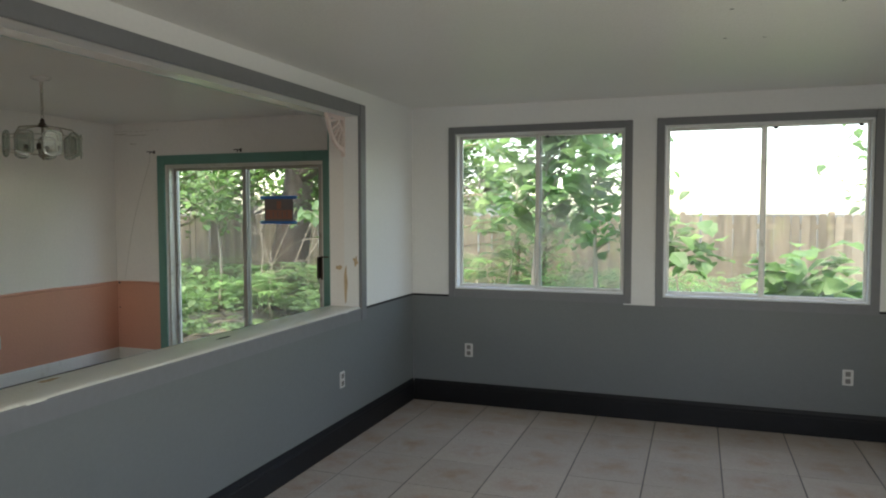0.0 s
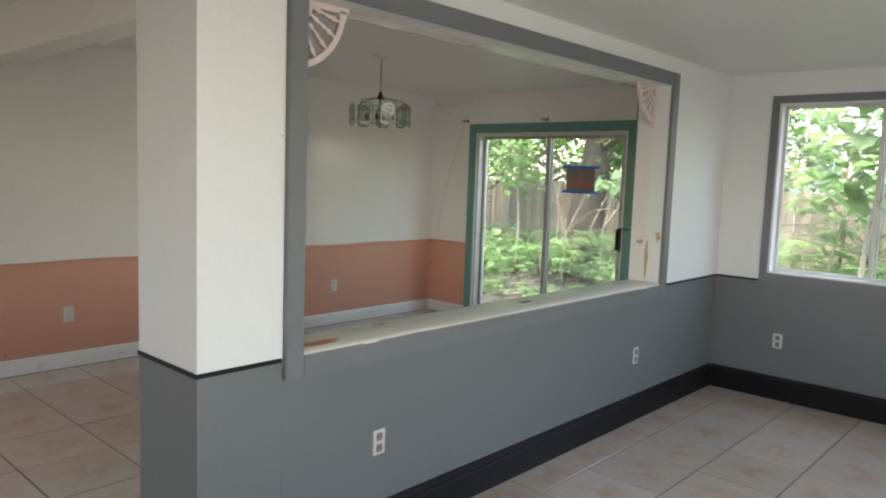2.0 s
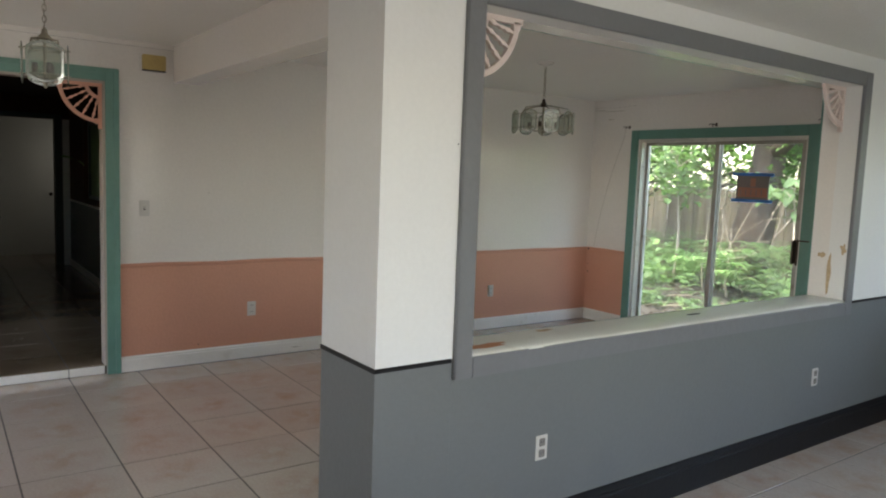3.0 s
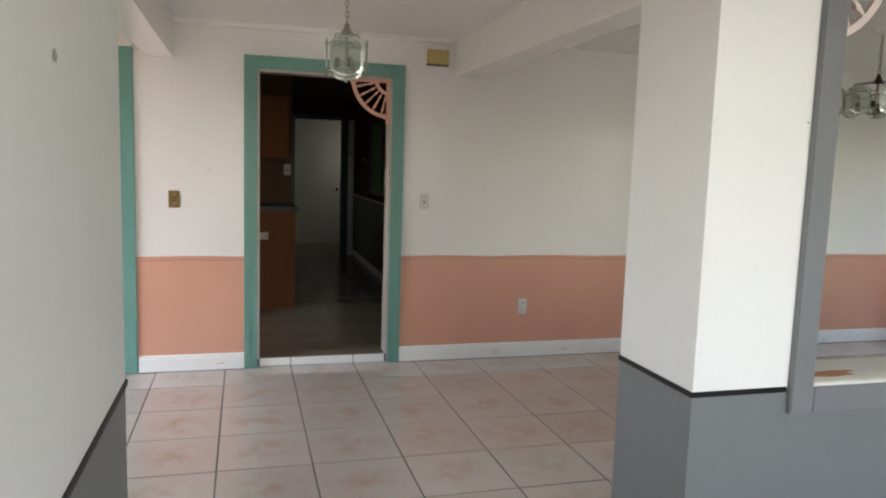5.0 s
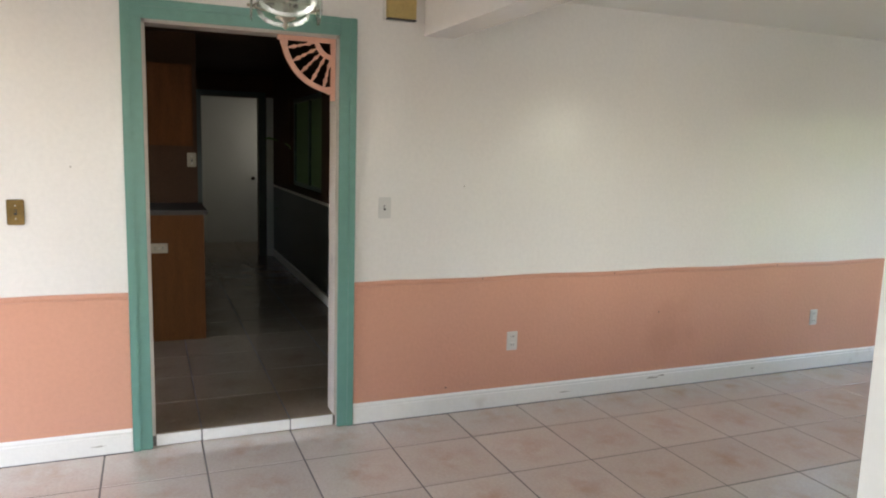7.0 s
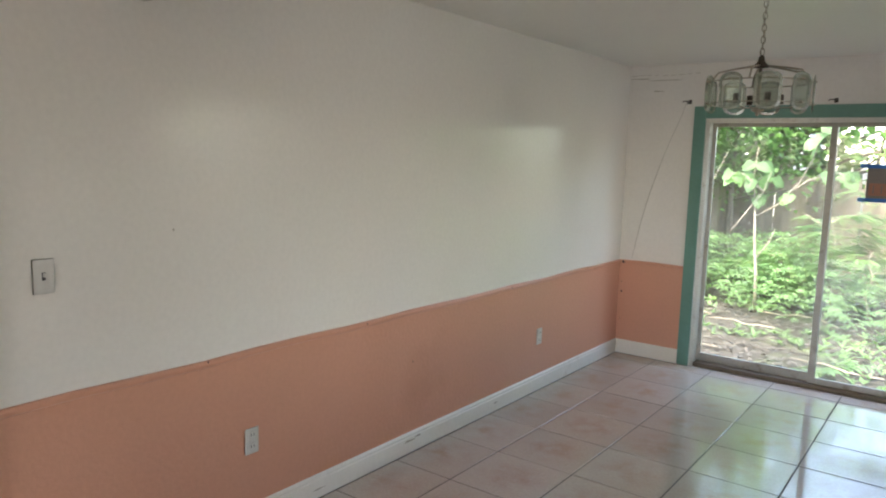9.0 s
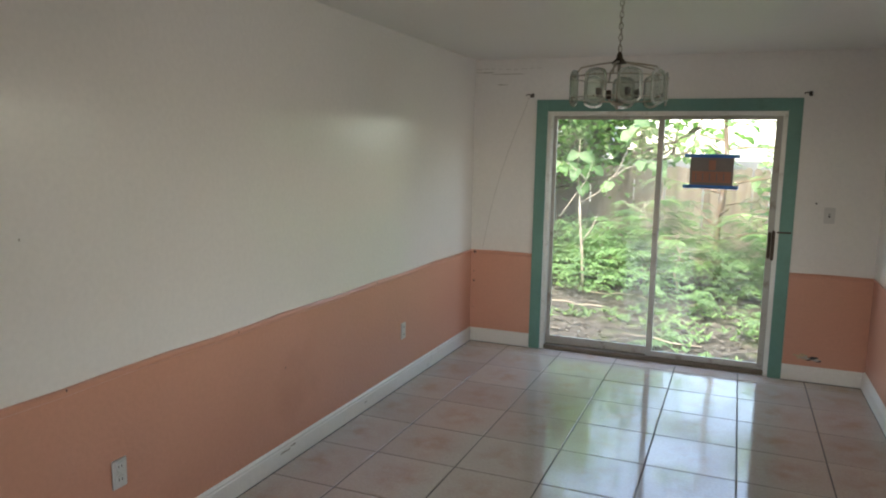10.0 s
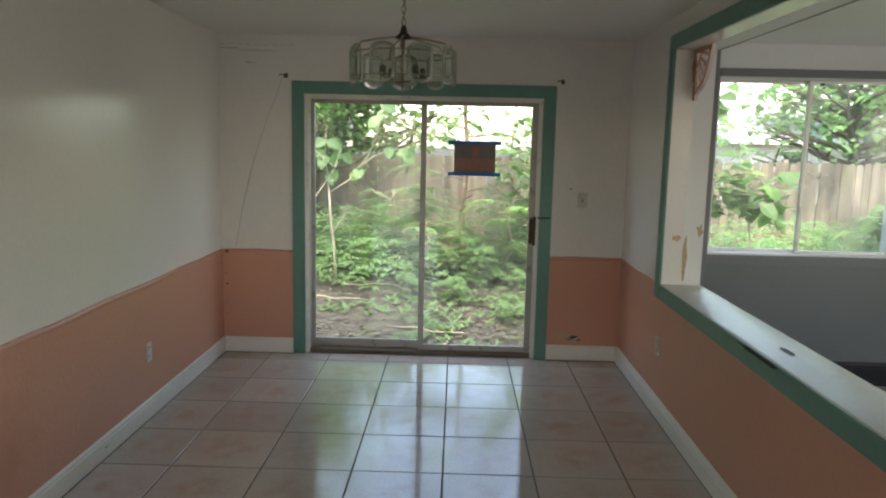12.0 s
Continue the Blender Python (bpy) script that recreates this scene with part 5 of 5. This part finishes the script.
def sapling(at):
    """A bare pale stem that forks, with a few large heart-shaped leaves hanging from its twigs."""
    rnd = random.Random(17)
    t = thing("sapling", "pale forked sapling with hanging heart-shaped leaves", "sapling", at)
    V = lambda *c: Vector(c)
    part("trunk", tube([V(0, 0, -0.1), V(-0.03, 0.02, 0.45), V(-0.08, 0, 0.95), V(-0.11, 0, 1.42)], [0.024, 0.02, 0.017, 0.013], 8), PALEBARK, t)
    twigs = [[V(-0.09, 0, 1.25), V(0.17, -0.05, 1.42), V(0.42, -0.1, 1.72), V(0.56, -0.12, 2.05), V(0.68, -0.1, 2.7)],
             [V(-0.36, -0.1, 1.05), V(-0.2, -0.05, 1.3), V(-0.02, 0, 1.58), V(0.05, 0.05, 1.85)],
             [V(-0.11, 0, 1.4), V(-0.16, 0.03, 1.75), V(-0.14, 0.05, 2.15)],
             [V(0.3, -0.08, 1.57), V(0.5, -0.02, 1.75), V(0.8, 0.05, 1.85), V(1.0, 0.05, 1.8)],
             [V(-0.02, 0, 1.58), V(-0.25, -0.1, 1.8), V(-0.42, -0.1, 1.82)],
             [V(-0.05, 0, 0.7), V(0.08, 0.1, 0.92), V(0.12, 0.2, 1.1)]]
    verts, faces = [], []
    for i, tw in enumerate(twigs):
        part("branch", tube(tw, [0.012 - 0.009 * k / (len(tw) - 1) for k in range(len(tw))], 6), PALEBARK, t)
        for _ in range((9, 5, 5, 9, 6, 0)[i]):
            k = rnd.randint(1, len(tw) - 2)
            p = tw[k].lerp(tw[k + 1], rnd.random()) + V(rnd.uniform(-0.06, 0.06), rnd.uniform(-0.06, 0.06), rnd.uniform(-0.05, 0.05))
            a = rnd.uniform(0, 6.28)
            add_leaf(verts, faces, p, V(math.cos(a), math.sin(a), rnd.uniform(-1.4, -0.2)), V(rnd.uniform(-0.3, 0.3), -0.8, 0.6), rnd.uniform(0.16, 0.26), rnd.uniform(0.14, 0.2))
    leaves_object("leaves", verts, faces, LEAF, t, "large heart-shaped leaves")


sapling((0.24, 4.4, GZ))


def dead_bush(at, seed):
    """Bare grey twigs, crossing and forking."""
    rnd = random.Random(seed)
    t = thing("dead_bush", "bare dead twigs standing before the large tree", "dead bush", at)
    for i in range(6):
        p = Vector((rnd.uniform(-0.5, 0.5), rnd.uniform(-0.3, 0.3), -0.05))
        d = Vector((rnd.uniform(-0.5, 0.7), rnd.uniform(-0.3, 0.3), 1))
        pts = [p + d * q * rnd.uniform(0.9, 1.1) * 2.0 + Vector((rnd.uniform(-1, 1), rnd.uniform(-1, 1), 0)) * 0.07 for q in (0, 0.25, 0.5, 0.75, 1)]
        part("stem", tube(pts, [0.012, 0.01, 0.008, 0.005, 0.003], 6), PALEBARK, t)
        for _ in range(4):
            k = rnd.randint(1, 3)
            e = Vector((rnd.uniform(-1, 1), rnd.uniform(-0.5, 0.5), rnd.uniform(-0.4, 0.7))) * rnd.uniform(0.3, 0.7)
            part("twig", tube([pts[k], pts[k] + e * 0.5 + Vector((0, 0, 0.05)), pts[k] + e], [0.007, 0.005, 0.002], 5), PALEBARK, t)


dead_bush((-1.35, 5.3, GZ), 3)


def low_growth():
    """Ferny ground plants: arching stems with paired leaflets."""
    rnd = random.Random(5)
    verts, faces = [], []
    for _ in range(1900):
        x, y = rnd.uniform(-7, 9.5), rnd.uniform(1.7, 7.6)
        if noise.noise((x * 0.55, y * 0.55, 2)) < -0.2 or rnd.random() > max(0.05, (y - 2.9) * 0.38):
            continue
        h = rnd.uniform(0.12, 0.55) * min(1.5, 0.5 + (y - 2) * 0.3)
        for s in range(rnd.randint(2, 4)):
            a = rnd.uniform(0, 6.28)
            d = Vector((math.cos(a), math.sin(a), 0))
            L = rnd.uniform(0.25, 0.55)
            for k in range(1, 9):
                q = k / 8
                p = Vector((x, y, GZ)) + d * L * q + Vector((0, 0, h * math.sin(min(1, q * 1.1) * 1.9) + 0.04))
                for sg in (-1, 1):
                    sd = d.cross(Vector((0, 0, 1))) * sg + d * 0.5
                    add_leaf(verts, faces, p, sd + Vector((0, 0, -0.15)), Vector((0, 0, 1)), 0.11 * (1.15 - 0.6 * q), 0.04)
    ob = leaves_object("ground_plants", verts, faces, FERN)
    tagged(ob, "light green ferny weeds covering the yard", "weeds", "", "stuff")


def litter():
    rnd = random.Random(9)
    verts, faces = [], []
    for _ in range(9000):
        x, y = rnd.uniform(-5, 6.5), 0.5 + 6.0 * rnd.random() ** 1.4
        a = rnd.uniform(0, 6.28)
        add_leaf(verts, faces, Vector((x, y, GZ + rnd.uniform(0.0, 0.05))), Vector((math.cos(a), math.sin(a), rnd.uniform(-0.1, 0.3))), Vector((rnd.uniform(-.5, .5), rnd.uniform(-.5, .5), 1)), rnd.uniform(0.05, 0.12), rnd.uniform(0.025, 0.05))
    tagged(leaves_object("leaf_litter", verts, faces, LITTER), "dry brown leaves lying on the soil", "leaf litter", "", "stuff")
    verts, faces = [], []
    for _ in range(1700):
        x, y = rnd.uniform(-4, 6), 0.7 + 4.5 * rnd.random()
        if noise.noise((x * 0.8, y * 0.8, 7)) < 0.0:
            continue
        for k in range(5):
            a = rnd.uniform(0, 6.28)
            add_leaf(verts, faces, Vector((x, y, GZ + 0.03)), Vector((math.cos(a), math.sin(a), rnd.uniform(0.2, 1.2))), Vector((0, 0, 1)), rnd.uniform(0.06, 0.14), rnd.uniform(0.03, 0.05))
    tagged(leaves_object("small_weeds", verts, faces, LEAF), "small green weeds among dead leaves", "weeds", "", "stuff")
    for i in range(44):
        x, y, a = rnd.uniform(-3, 5.5), rnd.uniform(0.8, 4.2), rnd.uniform(0, 3.14)
        L, r = rnd.uniform(0.3, 1.1), rnd.uniform(0.004, 0.011)
        pts = [(x + math.cos(a) * L * (k / 5 - 0.5) + rnd.uniform(-1, 1) * 0.04, y + math.sin(a) * L * (k / 5 - 0.5) + rnd.uniform(-1, 1) * 0.04, GZ + 0.035 + r + rnd.uniform(0, 0.03)) for k in range(6)]
        st = part("fallen_stick", tube(pts, [r, r * 0.95, r * 0.85, r * 0.75, r * 0.6, r * 0.4], 6), PALEBARK)
        tagged(st, "dry fallen stick lying on leaf litter", "stick", "fallen sticks")


low_growth()
litter()

# neighbouring houses beyond the fence
def house(at, w, d, hw, hr, rz):
    t = thing("house", "single-storey house with a pale roof, behind the fence", "house", at, rz)
    part("wall", box(-w / 2, w / 2, -d / 2, d / 2, 0, hw), SIDING, t)
    bm = bmesh.new()
    o = 0.5
    a = [bm.verts.new(c) for c in ((-w / 2 - o, -d / 2 - o, hw - 0.1), (w / 2 + o, -d / 2 - o, hw - 0.1), (w / 2 + o, d / 2 + o, hw - 0.1), (-w / 2 - o, d / 2 + o, hw - 0.1), (-w / 2 - o, 0, hw + hr), (w / 2 + o, 0, hw + hr))]
    for f in ((0, 1, 5, 4), (2, 3, 4, 5), (0, 4, 3), (1, 2, 5), (0, 3, 2, 1)):
        bm.faces.new([a[k] for k in f])
    part("roof", bm, ROOF, t)
    for x in (-w * 0.28, w * 0.22):
        wd = part("window", box(x - 0.5, x + 0.5, -d / 2 - 0.04, -d / 2 + 0.01, 0.9, 2.0, 0.01), FRAMEWHITE, t)
        part("pane", box(x - 0.43, x + 0.43, -d / 2 - 0.05, -d / 2 - 0.042, 0.97, 1.93), SLOT, wd)


house((-6.3, 27, GZ), 5.5, 7, 2.4, 1.5, 4)
house((17, 25, GZ), 9, 7, 2.3, 1.2, -3)

# ---- fence ----
def fence(name, x0, x1, y, label, seed, rz=0, at=(0, 0, 0)):
    rnd = random.Random(seed)
    t = thing(name, label, "fence", at, rz)
    meshes = []
    for k in range(5):
        bm = bmesh.new()
        w, hh = 0.066, 1.78 + 0.006 * (k - 2)
        out = [(-w, 0), (w, 0), (w, hh - 0.04), (w - 0.03, hh), (-w + 0.03, hh), (-w, hh - 0.04)]
        a = [bm.verts.new((x, -0.009, z)) for x, z in out]
        b = [bm.verts.new((x, 0.009, z)) for x, z in out]
        bm.faces.new(a)
        bm.faces.new(b[::-1])
        for i in range(6):
            bm.faces.new((a[i], b[i], b[(i + 1) % 6], a[(i + 1) % 6]))
        bmesh.ops.recalc_face_normals(bm, faces=bm.faces)
        meshes.append(mesh_of(bm, "board", [FENCEWOOD]))
    x = x0
    while x < x1:
        ob = new("board", rnd.choice(meshes))
        ob.parent = t
        ob.matrix_local = pose(x, y + rnd.uniform(-0.006, 0.006), -0.33 + rnd.uniform(-0.012, 0.012), rnd.gauss(0, 0.5), rnd.gauss(0, 0.45), rnd.gauss(0, 1.5))
        x += 0.1335
    for z in (0.05, 0.62, 1.2):
        part("rail", box(x0, x1, y + 0.016, y + 0.055, z, z + 0.09, 0.004), FENCEWOOD, t)
    for k in range(int((x1 - x0) / 2.4) + 1):
        part("post", box(x0 + 2.4 * k, x0 + 2.4 * k + 0.09, y + 0.056, y + 0.145, -0.5, 1.5, 0.005), FENCEWOOD, t)


fence("fence", -9.0, 14.5, 8.0, "weathered grey-brown board fence at the garden end", 2)
fence("fence", 0, 15.9, 0, "weathered board fence along the side of the garden", 4, 90, (-9.1, -8, 0))
fence("fence", 0, 7.8, 0, "weathered board fence along the side of the garden", 6, 90, (14.6, 0.3, 0))

# ---- floor tiles ----
TILE_MESHES = {}
GAP = 0.004


def tile_mesh(w, d, mat):
    key = (round(w, 3), round(d, 3), mat.name)
    if key not in TILE_MESHES:
        bm = bmesh.new()
        b = 0.0014
        lo = [bm.verts.new((sx * w / 2, sy * d / 2, -0.008)) for sx, sy in ((-1, -1), (1, -1), (1, 1), (-1, 1))]
        md = [bm.verts.new((v.co.x, v.co.y, -b)) for v in lo]
        hi = [bm.verts.new((v.co.x - math.copysign(b, v.co.x), v.co.y - math.copysign(b, v.co.y), 0)) for v in lo]
        for p, q in ((lo, md), (md, hi)):
            for k in range(4):
                bm.faces.new((p[k], p[(k + 1) % 4], q[(k + 1) % 4], q[k]))
        bm.faces.new(hi)
        TILE_MESHES[key] = mesh_of(bm, "tile", [mat])
    return TILE_MESHES[key]


def lay_tiles(parent, x0, x1, y0, y1, ox, oy, z, seed, mat=TILE):
    """Whole tiles on the lattice through (ox, oy), cut at the edges of the area."""
    rnd = random.Random(seed)
    i0, i1 = math.floor((x0 - ox) / T), math.ceil((x1 - ox) / T)
    j0, j1 = math.floor((y0 - oy) / T), math.ceil((y1 - oy) / T)
    for i in range(i0, i1):
        for j in range(j0, j1):
            a, b = max(x0, ox + i * T + GAP), min(x1, ox + (i + 1) * T - GAP)
            c, d = max(y0, oy + j * T + GAP), min(y1, oy + (j + 1) * T - GAP)
            if b - a < 0.012 or d - c < 0.012:
                continue
            ob = new("tile", tile_mesh(b - a, d - c, mat))
            ob.parent = parent
            ob.matrix_local = pose((a + b) / 2, (c + d) / 2, z + rnd.uniform(-0.0006, 0.0006), rnd.gauss(0, 0.05), rnd.gauss(0, 0.05), 0)


lay_tiles(bpy.data.objects["floor"], XB + 0.012, OX + 6 * T, YHS, YN - 0.001, OX, OY, 0.0, 1)
lay_tiles(bpy.data.objects["floor"], OX + 6 * T, XP0 - 0.001, -4.431, YN - 0.001, OX, OY, 0.0, 4)
lay_tiles(bpy.data.objects["floor"], OX + 6 * T, XS - 0.004, YHS, -4.4325, OX, OY, 0.0, 5)
lay_tiles(bpy.data.objects["floor_living"], XS + 0.01, XP1, YS, -4.433, 5.415, -0.745, FL, 6)
lay_tiles(bpy.data.objects["floor_living"], XP1, XE, YS, YN - 0.001, 5.415, -0.745, FL, 2)
lay_tiles(bpy.data.objects["floor_kitchen"], -7.6, 0.055, -8.6, -4.17, 0.055 - T * 17, OY, KF, 3, KTILE)
# glazed risers at the steps
for y0, y1 in ((D1[0] + 0.018, -5.471), (-5.465, -5.014), (-5.008, D1[1] - 0.018), (D2[0] + 0.018, -7.299), (-7.293, -6.842), (-6.836, D2[1] - 0.018)):
    part("riser", box(0.05, 0.0585, y0, y1, 0.004, KF - 0.004, 0.002), BASE, bpy.data.objects["floor_kitchen"])
for k in range(4):
    part("riser", box(XS - 0.003, XS + 0.006, -6.13 + 0.42 * k, -6.13 + 0.42 * k + 0.415, FL, -0.004, 0.002), TILE, bpy.data.objects["floor_living"])
